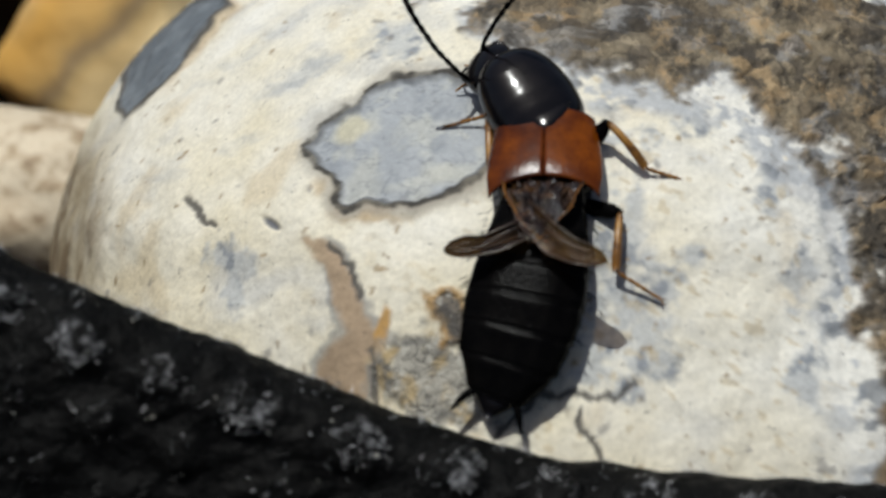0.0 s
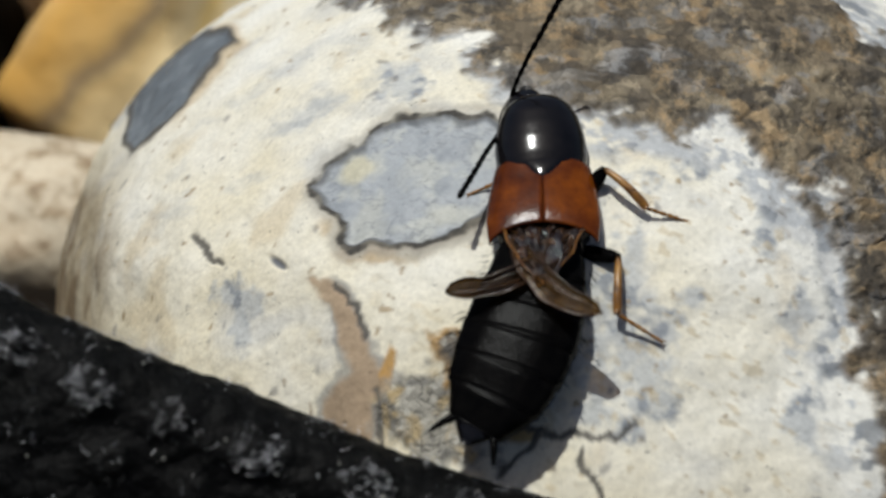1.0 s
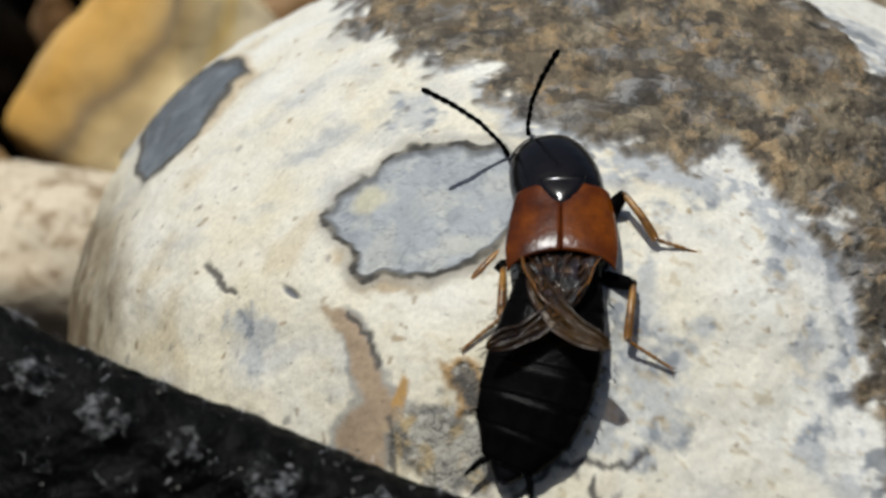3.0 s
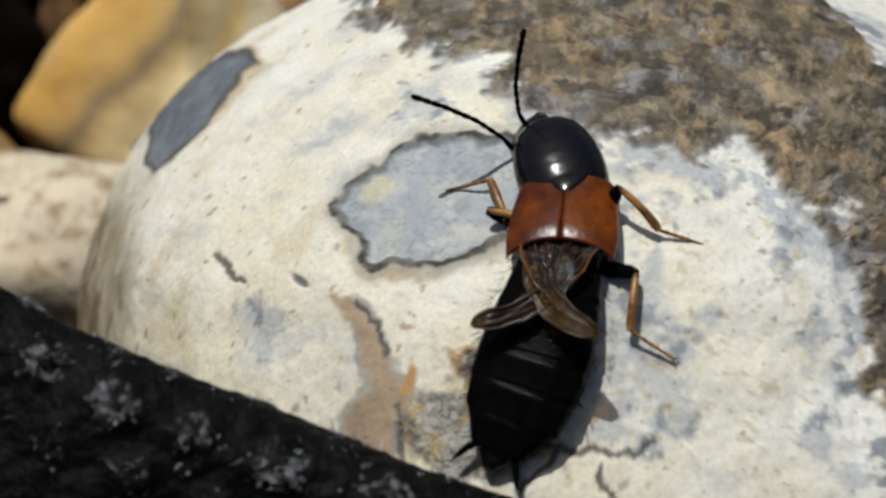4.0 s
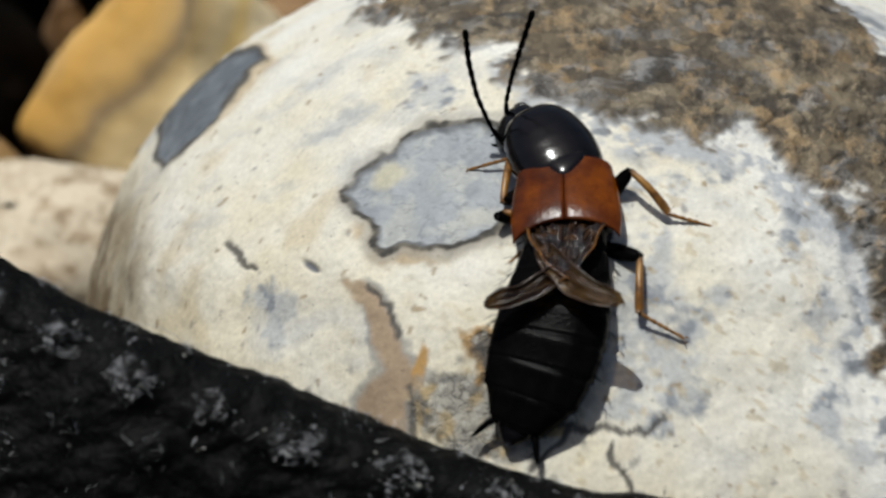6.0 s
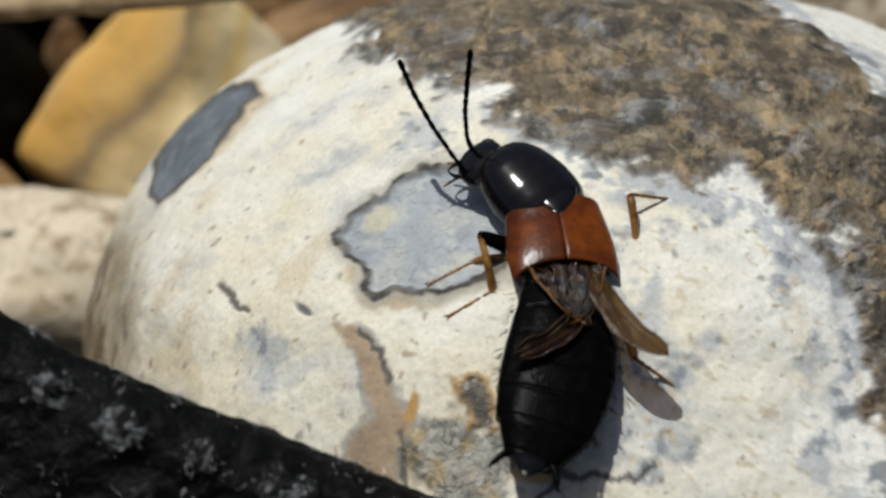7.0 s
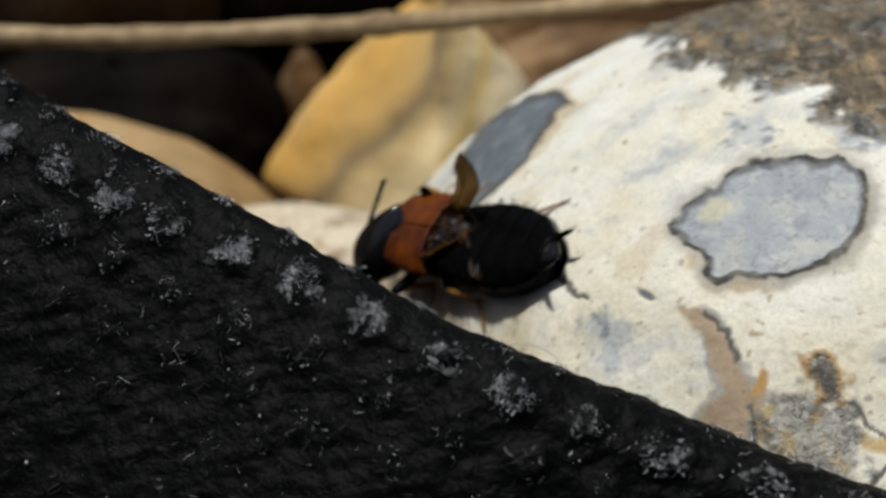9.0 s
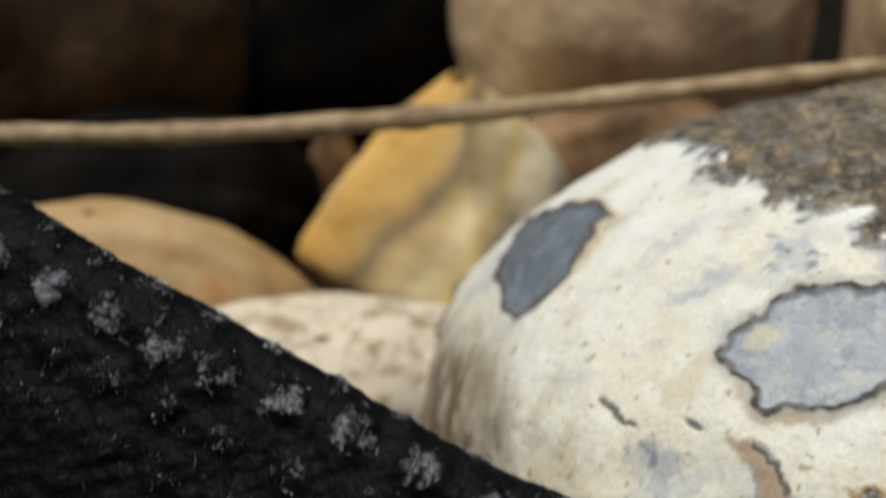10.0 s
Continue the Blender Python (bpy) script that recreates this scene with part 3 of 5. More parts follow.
    # relief along the normal
    rise = 0.28 * fbm(p, 7, 141, 3) + 0.10 * fbm(p, 1.8, 151, 4) + 0.022 * fine
    rise -= 0.16 * flint + 0.14 * lflint
    rise += kb * (0.14 + 0.15 * fbm(flake, 1.1, 161, 4) - 0.10 * ramp(-np.abs(fbm(flake, 1.4, 197, 3)), -0.12, -0.02)) + 0.05 * band * fbm(p, 0.8, 163, 3)
    rise += 0.10 * ramp(greys, 0, 0.4) * fbm(p, 0.6, 171, 3) + 0.08 * ramp(hook, -0.1, 0.1) - 0.10 * ramp(hook, 0.1, 0.3)
    rise -= 0.06 * np.clip(deep, 0, 1) + 0.15 * ramp(-pit, -1.2, -0.4)
    p = p + nrm * rise[:, None]
    soft = np.clip(1 - 0.75 * np.maximum(flint, lflint), 0, 1)
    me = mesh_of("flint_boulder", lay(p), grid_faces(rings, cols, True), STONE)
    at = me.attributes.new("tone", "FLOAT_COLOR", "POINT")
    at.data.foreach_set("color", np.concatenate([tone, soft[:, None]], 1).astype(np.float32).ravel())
    zone = me.attributes.new("zone", "FLOAT_COLOR", "POINT")
    rough_spot = np.clip(ramp(greys + 0.3 * fine, -0.25, 0.3) + ramp(hook + 0.15 * fine, -0.1, 0.15) + 0.10 * blue, 0, 1)
    zone.data.foreach_set("color", np.stack([kb, rough_spot, kb, kb], 1).astype(np.float32).ravel())
    ob = part("flint_boulder", me)
    tagged(ob, "cream white flint cobble with grey chipped patches and brown crust", "stone")


great_flint()


# ---------------------------------------------------------------- pebbles around it
def ball(n=48):
    """A round grid of unit directions."""
    th = np.linspace(0.02, np.pi - 0.02, n)
    ph = np.linspace(0, 2 * np.pi, 2 * n, endpoint=False)
    t, f = np.meshgrid(th, ph, indexing="ij")
    faces = [tuple(q) for q in grid_faces(n, 2 * n, True)]
    faces += [tuple(range(2 * n)), tuple(range((n - 1) * 2 * n, n * 2 * n))[::-1]]
    return np.stack([np.sin(t) * np.cos(f), np.sin(t) * np.sin(f), np.cos(t)], -1).reshape(-1, 3), faces


BALL = ball()


def pebble(x, y, top, rx, ry, material, label, turn=0, seed=0, lumpy=0.12, square=2.4, lean=0.0):
    """A worn pebble on the ground; x, y, top and radii in millimetres."""
    d, faces = BALL
    base = GROUND * 1000 - 1.0
    half = (top - base) / 2
    e = np.abs(d) ** square
    v = d / (e.sum(1) ** (1 / square))[:, None]
    v = v * (1 + lumpy * fbm(d + seed, 0.9, seed, 3) + 0.35 * lumpy * fbm(d + seed, 0.35, seed + 9, 3))[:, None]
    v = v * (rx, ry, half)
    v[:, 0] += lean * v[:, 2]
    ob = part("pebble", mesh_of("pebble", v * 0.001, faces, material))
    ob.matrix_world = pose(x * 0.001, y * 0.001, (base + half) * 0.001, 0, 0, turn)
    tagged(ob, label, "pebble", "pebbles of the beach")
    return ob


pebble(-16.0, 46.5, -18.0, 9.5, 9.5, YELLOW_FLINT, "ochre and cream worn flint pebble", 12, 3, 0.07, 1.22, 0.08)
pebble(-36.0, 36.0, -19.1, 13.5, 6.5, TAN_FLINT, "orange tan flint pebble", -6, 5, 0.06, 1.9)
pebble(-22.0, 25.0, -20.4, 9.6, 5.0, PALE_FLINT, "pale cream flint pebble with brown streaks", 4, 8, 0.10, 7.0)
pebble(-4.0, 63.0, -15.5, 12.0, 8.0, GREY_FLINT, "dusty grey brown flint pebble", 4, 12, 0.08, 2.8)
pebble(19.3, 64.0, -16.0, 8.5, 8.0, GREY_FLINT, "rounded grey brown flint pebble", 30, 17, 0.10, 2.5)
pebble(-4.0, 51.5, -23.5, 9.0, 4.5, RUST_FLINT, "dark reddish brown flint pebble", -8, 21, 0.12)
pebble(-42.0, 61.0, -13.0, 13.0, 8.0, SHADE_FLINT, "brown flint pebble, colour darkened for shade", 10, 26, 0.10, 2.0)
pebble(-35.0, 50.5, -25.0, 11.0, 5.5, SHADE_BLACK_FLINT, "flint pebble in the gap, coloured near black for shade", 0, 31, 0.10)
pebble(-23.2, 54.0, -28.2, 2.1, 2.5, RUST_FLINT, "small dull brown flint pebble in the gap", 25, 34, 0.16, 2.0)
pebble(-22.0, 66.0, -19.0, 8.0, 7.0, SHADE_BLACK_FLINT, "flint pebble at the back, coloured near black for shade", 15, 37, 0.10)
pebble(30.0, 50.0, -13.0, 9.0, 10.0, PALE_FLINT, "pale cream flint pebble", 40, 41, 0.10)
# filler pebbles; past y 45 mostly near-black colours imitate the shade there
rest = random.Random(4)
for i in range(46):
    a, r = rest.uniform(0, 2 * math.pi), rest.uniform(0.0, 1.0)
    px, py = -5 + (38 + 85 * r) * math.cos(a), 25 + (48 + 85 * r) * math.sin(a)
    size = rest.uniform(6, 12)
    pebble(px, py, rest.uniform(-31, -20), size * rest.uniform(1.0, 1.4), size, rest.choice([GREY_FLINT, BROWN_FLINT, TAN_FLINT, SHADE_BLACK_FLINT] if py < 45 else [SHADE_BLACK_FLINT, BROWN_FLINT, SHADE_BLACK_FLINT]),
           "worn flint pebble on the grit", rest.uniform(0, 180), 50 + i, 0.1)


def stem():
    """A dry grass stem that lies across the stones."""
    xs = np.linspace(-60, 40, 90)
    y = np.interp(xs, [-60, -39, -30, -18, -9, 0, 8, 40], [12.6, 12.05, 11.9, 12.5, 13.3, 14.1, 14.9, 18.5])
    ker = np.ones(9) / 9
    y = np.convolve(np.pad(y, 4, mode="edge"), ker, "valid")
    z = -30.0 + 0 * xs
    pts = lay(np.stack([xs, y, z], 1))
    rad = 0.00058 + 0.00005 * np.sin(xs * 0.8) + 0.00004 * np.sin(xs * 2.3)
    root = new("grass_stem")
    tagged(root, "dry pale brown grass stem lying across the stones", "stem")
    cut = int(np.searchsorted(xs, -17))
    part("stalk", mesh_of("stalk", *rod(pts[:cut], rad[:cut], 14), STEM), root)
    part("stalk", mesh_of("stalk", *rod(pts[cut - 1:], rad[cut - 1:] * 0.96, 14), STEM), root)
    knee = pts[cut - 1] + (pts[cut] - pts[cut - 1]) * np.linspace(-0.5, 1.2, 9)[:, None]
    part("node", mesh_of("node", *rod(knee, 0.00058 + 0.00013 * np.sin(np.linspace(0.05, np.pi - 0.05, 9)), 14), STEM), root, "swollen joint of the stem")


stem()


# ---------------------------------------------------------------- black woven strap in front
RIM = np.array([(-60, 24.0, -9.0), (-45, 15.2, -1.2), (-32.6, 8.2, 4.7), (-25.4, 4.1, 7.9), (-20.7, 1.6, 9.5), (-16.5, -0.75, 11.0),
                (-14.4, -1.95, 11.8), (-12.3, -2.95, 12.5), (-10.2, -3.85, 13.0), (-8.0, -4.75, 13.0), (-5.5, -5.65, 13.0),
                (-2.2, -7.0, 13.0), (0.2, -7.95, 13.0), (3.2, -8.95, 13.0), (5.0, -9.25, 13.0), (9.5, -9.75, 13.0), (15.2, -10.1, 13.0),
                (24, -10.8, 13), (40, -13, 12)])
FOLD = 2.0


def strap():
    root = new("fabric_strap")
    tagged(root, "black woven fabric strap with linty bumps along its folded edge", "strap")
    seg = np.linalg.norm(np.diff(RIM, axis=0), axis=1)
    s = np.concatenate([[0], np.cumsum(seg)])
    u = np.arange(0, s[-1], 0.14)
    line = np.stack([np.interp(u, s, RIM[:, i]) for i in range(3)], 1)
    k = np.hanning(25)
    k /= k.sum()
    line = np.stack([np.convolve(np.pad(c, 12, mode="edge"), k, "valid") for c in line.T], 1)
    tang = np.gradient(line[:, :2], axis=0)
    tang /= np.linalg.norm(tang, axis=1)[:, None]
    down = np.stack([tang[:, 1], -tang[:, 0]], 1)
    ang = np.radians(np.arange(-85, 90, 4.0))
    far = np.concatenate([np.arange(0.14, 14, 0.14), np.linspace(14.4, 66, 50)])
    d = np.concatenate([FOLD - FOLD * np.cos(ang), FOLD + far])
    z = np.concatenate([FOLD * np.sin(ang), FOLD - 0.010 * far ** 2 * (far > 0)])
    z[len(ang):] += 0.004 * np.minimum(far, 10) ** 2
    nd = np.concatenate([-np.cos(ang), 0 * far])
    nz = np.concatenate([np.sin(ang), 0 * far + 1])
    arc = np.concatenate([FOLD * ang, FOLD * np.pi / 2 + far])
    U, D = np.meshgrid(u, d, indexing="ij")
    A = np.broadcast_to(arc, U.shape)
    # rows of rounded knots, staggered from row to row
    KNOTS = [31.0, 33.9, 36.9, 39.9, 42.3, 44.9, 47.4, 50.3, 53.2, 56.1, 59.0, 61.8, 64.5, 67.5, 71.1, 74.2, 77.2, 80.2, 83.2, 86.2]
    DEEP = [2.1, 2.1, 2.1, 2.1, 1.9, 1.85, 1.8, 1.5, 1.3, 1.15, 1.2, 1.33, 1.37, 1.5, 1.33, 0.97, 0.7, 0.8, 0.9, 1.0]
    arc0 = FOLD * np.arccos(1 - np.interp(u, KNOTS, DEEP) / FOLD * 0.98)
    place = np.interp(u, KNOTS, np.arange(len(KNOTS)), left=-1e3, right=1e3)
    place = np.where(u < KNOTS[0], (u - KNOTS[0]) / 2.9, np.where(u > KNOTS[-1], len(KNOTS) - 1 + (u - KNOTS[-1]) / 3.0, place))
    row = (A - arc0[:, None]) / 2.1
    r0 = np.round(row)
    col = np.broadcast_to(place[:, None], U.shape) + 0.5 * (r0 % 2)
    q = np.hypot((row - r0) * 2.1, (col - np.round(col)) * 2.84)
    knot = ramp(-q, -1.15, -0.15)
    first = ramp(-np.abs(row), -3.5, -0.5)
    P = np.stack([U, A, 0 * U], -1).reshape(-1, 3)
    twill = np.sin((U * 0.8 + A) * 7.5) * 0.018 + np.sin((U - A * 0.6) * 6.0) * 0.012
    calm = 0.35 + 0.65 * ramp(np.abs(A), 0.5, 2.0)
    rise = 0.26 * knot * (0.35 + 0.65 * first) * calm + twill + (0.13 * fbm(P, 2.0, 201, 4) + 0.09 * fbm(P, 0.5, 205, 3)).reshape(U.shape) * calm
    X = np.empty(U.shape + (3,))
    X[..., 0] = line[:, None, 0] + down[:, None, 0] * (D + nd * rise)
    X[..., 1] = line[:, None, 1] + down[:, None, 1] * (D + nd * rise)
    X[..., 2] = line[:, None, 2] + z + nz * rise
    flat = X.reshape(-1, 3)
    part("band", mesh_of("band", lay(flat), grid_faces(len(u), len(d), False)[:, ::-1], FABRIC), root)

    # lint: short fibres, thickest on the knots of the fold
    gen = np.random.default_rng(7)
    def fibres(name, count, weight, length, radius, material, label):
        w = weight.ravel() / weight.sum()
        pick = gen.choice(len(w), count, p=w)
        i, j = np.unravel_index(pick, U.shape)
        base = X[i, j] + gen.normal(0, 0.05, (count, 3))
        out = np.stack([down[i, 0] * nd[j], down[i, 1] * nd[j], nz[j]], 1)
        way = gen.normal(0, 1, (count, 3))
        way -= out * ((way * out).sum(1) - gen.uniform(0.0, 0.9, count))[:, None]
        way /= np.linalg.norm(way, axis=1)[:, None]
        L = length * gen.uniform(0.4, 1.5, count)
        side = np.cross(way, out + 0.01)
        side /= np.linalg.norm(side, axis=1)[:, None]
        third = np.cross(way, side)
        verts, faces = [], []
        bend = gen.normal(0, 0.25, count)
        rr = radius * gen.uniform(0.6, 1.4, count)
        rings = []
        for f, g in ((0, 1.0), (0.5, 0.9), (1.0, 0.3)):
            c = base + way * (L * f)[:, None] + side * (bend * L * f * f)[:, None] + out * 0.03
            for a in (0, 2.1, 4.2):
                rings.append(c + (side * math.cos(a) + third * math.sin(a)) * (rr * g)[:, None])
        V = np.stack(rings, 1).reshape(-1, 3)
        b = np.arange(count)[:, None] * 9
        quads = []
        for lv in (0, 3):
            for a in range(3):
                e = (a + 1) % 3
                quads.append(np.concatenate([b + lv + a, b + lv + e, b + lv + 3 + e, b + lv + 3 + a], 1))
        F = np.concatenate(quads)
        ob = part(name, mesh_of(name, lay(V), F, material, False), root, label)
        ob["kind"] = "stuff"
    edge = ramp(A, -1.2, 0.3) * ramp(-A, -9.0, -2.0)
    near0 = np.exp(-(row / 0.42) ** 2)
    ragged = q + 0.35 * fbm(P, 0.8, 221, 3).reshape(U.shape)
    flecks = ramp(fbm(P, 0.30, 231, 3).reshape(U.shape), 0.02, 0.30) + 0.06
    tufts = (ramp(-ragged, -1.1, -0.05) ** 1.6 * near0 + 0.12 * ramp(-q, -0.9, -0.2) * edge) * flecks
    worn = np.interp(u, [45, 55, 58, 61, 64, 66.5, 69.5, 73, 76, 80], [1, 1, 0.8, 0.45, 0.22, 0.25, 0.75, 0.8, 0.6, 0.3])
    tufts = tufts * worn[:, None]
    fibres("lint", 20000, tufts + 2e-5, 0.17, 0.0078, LINT, "pale grey lint on the knots")
    fibres("fibre", 8000, np.where((A < 14) & (A > 0.9), 1.0, 0.02) * (0.3 + knot), 0.40, 0.012, DARK_LINT, "black loose fibres")
    fibres("stray_lint", 1100, np.where((A > -0.5) & (A < 13), 1.0, 0.0), 0.36, 0.0065, LINT, "single pale fibres")
    # one long hair that arches over the fold
    hair = bent([(-10.6, -4.0, 14.2), (-10.3, -3.6, 14.9), (-9.5, -3.65, 15.2), (-8.8, -4.0, 15.1), (-8.4, -4.6, 14.6)], 26)
    part("hair", mesh_of("hair", lay(rod(hair, [0.012] * 26, 5)[0]), rod(hair, [0.012] * 26, 5)[1], LINT), root, "thin pale hair over the edge")
    # dust grains
    grains = []
    for n in range(270):
        i, j = gen.integers(60, len(u) - 60), gen.integers(len(ang) // 2, len(ang) + 90)
        size = gen.uniform(0.018, 0.055) * (1.9 if n % 25 == 0 else 1)
        b = turned(np.array([(1, 0, 0), (-1, 0, 0), (0, 1.2, 0), (0, -0.9, 0), (0, 0, 1), (0, 0, -1)]) * size, *gen.uniform(0, 180, 3))
        grains.append((b + X[i, j] + (0, 0, size * 0.6), [(0, 2, 4), (2, 1, 4), (1, 3, 4), (3, 0, 4), (2, 0, 5), (1, 2, 5), (3, 1, 5), (0, 3, 5)]))
    gv, gf = joined(grains)
    ob = part("dust", mesh_of("dust", lay(gv), gf, DUST), root, "pale dust grains")
    ob["kind"] = "stuff"


strap()


# ---------------------------------------------------------------- the rove beetle
# Built in millimetres: y towards the head, z up, origin where thorax and wing cases meet.
MM = 0.001


def bristles(base, way, length, count, seed, spread=0.5):
    """A few tapered hairs."""
    g = np.random.default_rng(seed)
    out = []
    for i in range(count):
        b = base[g.integers(len(base))]
        w = np.asarray(way, float) + g.normal(0, spread, 3)
        w /= np.linalg.norm(w)
        n = length * g.uniform(0.6, 1.3)
        out.append(rod([b, b + w * n * 0.5 + (0, 0, 0.02), b + w * n], [0.014, 0.010, 0.003], 3))
    return out


def pronotum_mesh():
    st = []
    for y, w, up, dn in [(-0.32, 1.00, 0.55, 0.3), (-0.25, 1.38, 0.84, 0.5), (0.0, 1.56, 0.98, 0.65), (0.4, 1.65, 1.05, 0.75), (0.9, 1.68, 1.08, 0.8),
                         (1.4, 1.62, 1.06, 0.8), (1.9, 1.48, 1.00, 0.75), (2.3, 1.27, 0.88, 0.65), (2.6, 0.98, 0.66, 0.55), (2.75, 0.60, 0.40, 0.4)]:
        st.append((y, w, up, dn, 0, 0.0))
    fine = []
    yy = np.linspace(-0.32, 2.75, 34)
    a = np.array(st)
    for y in yy:
        fine.append((y, *[np.interp(y, a[:, 0], a[:, k]) for k in (1, 2, 3)], 0, 0))
    v, f = loft(fine, 48, 2.25)
    return v * (0.97, 1.14, 1.1), f


def head_mesh():
    a = np.array([(-0.35, 0.42, 0.30, 0.30), (-0.1, 0.62, 0.42, 0.40), (0.15, 0.92, 0.56, 0.5), (0.5, 1.06, 0.62, 0.55), (0.85, 1.02, 0.58, 0.5),
                  (1.15, 0.86, 0.46, 0.42), (1.4, 0.62, 0.32, 0.32), (1.55, 0.34, 0.18, 0.2)])
    fine = [(y, *[np.interp(y, a[:, 0], a[:, k]) for k in (1, 2, 3)], 0, 0) for y in np.linspace(-0.35, 1.55, 26)]
    return loft(fine, 36, 2.15)


def elytron_mesh(side):
    """One wing case: a thin curved shell, blunt at the back."""
    nu, nv = 26, 30
    top = []
    for v in np.linspace(0, 1, nv):
        for u in np.linspace(0, 1, nu):
            a = u * 1.75
            half = 1.70 + 0.27 * math.sin(min(1, v * 1.3) * math.pi / 2) - 0.08 * max(0, v - 0.75) * 4
            seam = 0.03 + 0.60 * max(0, 1 - v / 0.30)
            x = seam + (half - seam) * math.sin(min(a, math.pi / 2)) - max(0, a - math.pi / 2) * 0.12
            z = 0.30 + 0.66 * math.cos(a) - 0.12 * (1 - v) * u
            y = 0.05 - 2.80 * v - 0.06 * u * (1 - v) - 0.75 * v * u ** 1.6 + 0.60 * v * ramp(u, 0.72, 1.0) ** 2
            if u > 0.8 and v < 0.15:
                y -= (0.15 - v) * 0.8
            z += 0.05 * math.sin(v * math.pi) - 0.07 * (max(0, v - 0.78) / 0.22) ** 2
            top.append((side * x, y, z))
    top = np.array(top)
    low = top.copy()
    low[:, 2] -= 0.09
    low[:, 0] -= side * 0.03
    n = len(top)
    f = grid_faces(nv, nu, False)
    faces = [tuple(q) for q in f] + [tuple(q + n) for q in f[:, ::-1]]
    loop = [i for i in range(nu)] + [r * nu + nu - 1 for r in range(1, nv)] + [(nv - 1) * nu + i for i in range(nu - 2, -1, -1)] + [r * nu for r in range(nv - 2, 0, -1)]
    for p, q in zip(loop, loop[1:] + loop[:1]):
        faces.append((p, p + n, q + n, q))
    return np.concatenate([top, low]), faces


SEGS = [(1.28, 0.58), (1.46, 0.70), (1.70, 0.77), (1.88, 0.80), (1.96, 0.79), (1.88, 0.74), (1.62, 0.63)]
SEG_LEN = 1.12


def segment_mesh(i):
    """One abdominal ring; its front edge slides under the ring before it."""
    w0, h0 = SEGS[i]
    w1, h1 = SEGS[i + 1] if i + 1 < len(SEGS) else (0.92, 0.40)
    st = []
    for k, s in enumerate(np.linspace(0, 1, 14)):
        w, h = w0 + (w1 - w0) * s, h0 + (h1 - h0) * s
        lip = 0.012 * math.exp(-((s - 0.93) / 0.05) ** 2) + 0.035
        tuck = -0.10 * math.exp(-(s / 0.10) ** 2)
        end = -0.12 if s == 1 else 0
        st.append((-SEG_LEN * 1.10 * s + 0.02, w + lip + tuck + end, h + lip + tuck + end, 1.3 * h + 0.42, 0, 0.0))
    v, f = loft(st, 44, 2.5)
    # raised side margins
    edge = np.abs(v[:, 0]) / w0
    v[:, 2] += 0.06 * ramp(edge, 0.80, 0.95) * (v[:, 2] > -0.1) - 0.05 * ramp(edge, 0.62, 0.75) * (v[:, 2] > 0)
    g = np.random.default_rng(40 + i)
    rim = [np.array((sx * (w1 + 0.05), -SEG_LEN * g.uniform(0.3, 1), g.uniform(0, 0.25))) for sx in (-1, 1) for _ in range(6)]
    hairs = bristles([r for r in rim if r[0] < 0], (-0.8, -0.8, 0.1), 0.42, 9, 60 + i, 0.25) + bristles([r for r in rim if r[0] > 0], (0.8, -0.8, 0.1), 0.42, 9, 70 + i, 0.25)
    return joined([(v, f)] + hairs)


def style_mesh(side):
    """A hairy tail spine."""
    line = bent([(0, 0, 0), (side * 0.34, -0.42, 0.08), (side * 0.62, -1.0, 0.10)], 14)
    core = rod(line, np.interp(np.linspace(0, 1, 14), [0, 0.3, 0.7, 1], [0.13, 0.14, 0.11, 0.04]), 9)
    return core, joined(bristles(line[2:12], (side * 0.4, -0.9, 0.2), 0.45, 22, 90 + side, 0.55))


def wing_mesh(bow, seed, chord=4.6, wide=0.5, arch=0.25, blunt=0.5):
    """A half-folded hind wing: a bowed blade with pleats and rolled rims. y runs from its root to its tip, x is the way it bows."""
    nu, nv = 17, 44
    pts, mids = [], []
    for v in np.linspace(0, 1, nv):
        taper = math.sqrt(max(0.0, 1 - (max(0, v - 1 + blunt) / blunt) ** 2.2)) if v < 1 else 0.10
        w = wide * (0.45 + 0.55 * math.sin(math.pi * min(0.62, v * 0.8))) * max(taper, 0.10)
        mid = bow * 4 * v ** 1.15 * (1 - v)
        slope = bow * 4 * (1.15 * v ** 0.15 * (1 - v) - v ** 1.15) / chord
        nx, ny = 1 / math.hypot(1, slope), -slope / math.hypot(1, slope)
        for u in np.linspace(-1, 1, nu):
            pleat = 0.055 * math.sin(u * 8 + v * 2.5 + seed) + 0.04 * math.sin(u * 3 - v * 9 + seed)
            z = arch * math.sin(v * math.pi) + pleat + 0.22 * wide * u * u
            pts.append((mid + w * u * nx, chord * v + w * u * ny, z))
    top = np.array(pts)
    top += np.stack([0.05 * fbm(top + seed, 0.6, seed + k, 2) for k in range(3)], 1)
    n = len(top)
    low = top - (0, 0, 0.035)
    f = grid_faces(nv, nu, False)
    faces = [tuple(q) for q in f] + [tuple(q + n) for q in f[:, ::-1]]
    loop = [i for i in range(nu)] + [r * nu + nu - 1 for r in range(1, nv)] + [(nv - 1) * nu + i for i in range(nu - 2, -1, -1)] + [r * nu for r in range(nv - 2, 0, -1)]
    for p, q in zip(loop, loop[1:] + loop[:1]):
        faces.append((p, p + n, q + n, q))
    body = (np.concatenate([top, low]), faces)
    veins = []
    for col, r in ((nu - 1, 0.060), (0, 0.045), (5, 0.030), (10, 0.034)):
        run = top[[k * nu + col for k in range(0, nv - 1, 2)]] + (0, 0, 0.02)
        veins.append(rod(run, np.linspace(r, r * 0.45, len(run)), 6))
    return body, veins


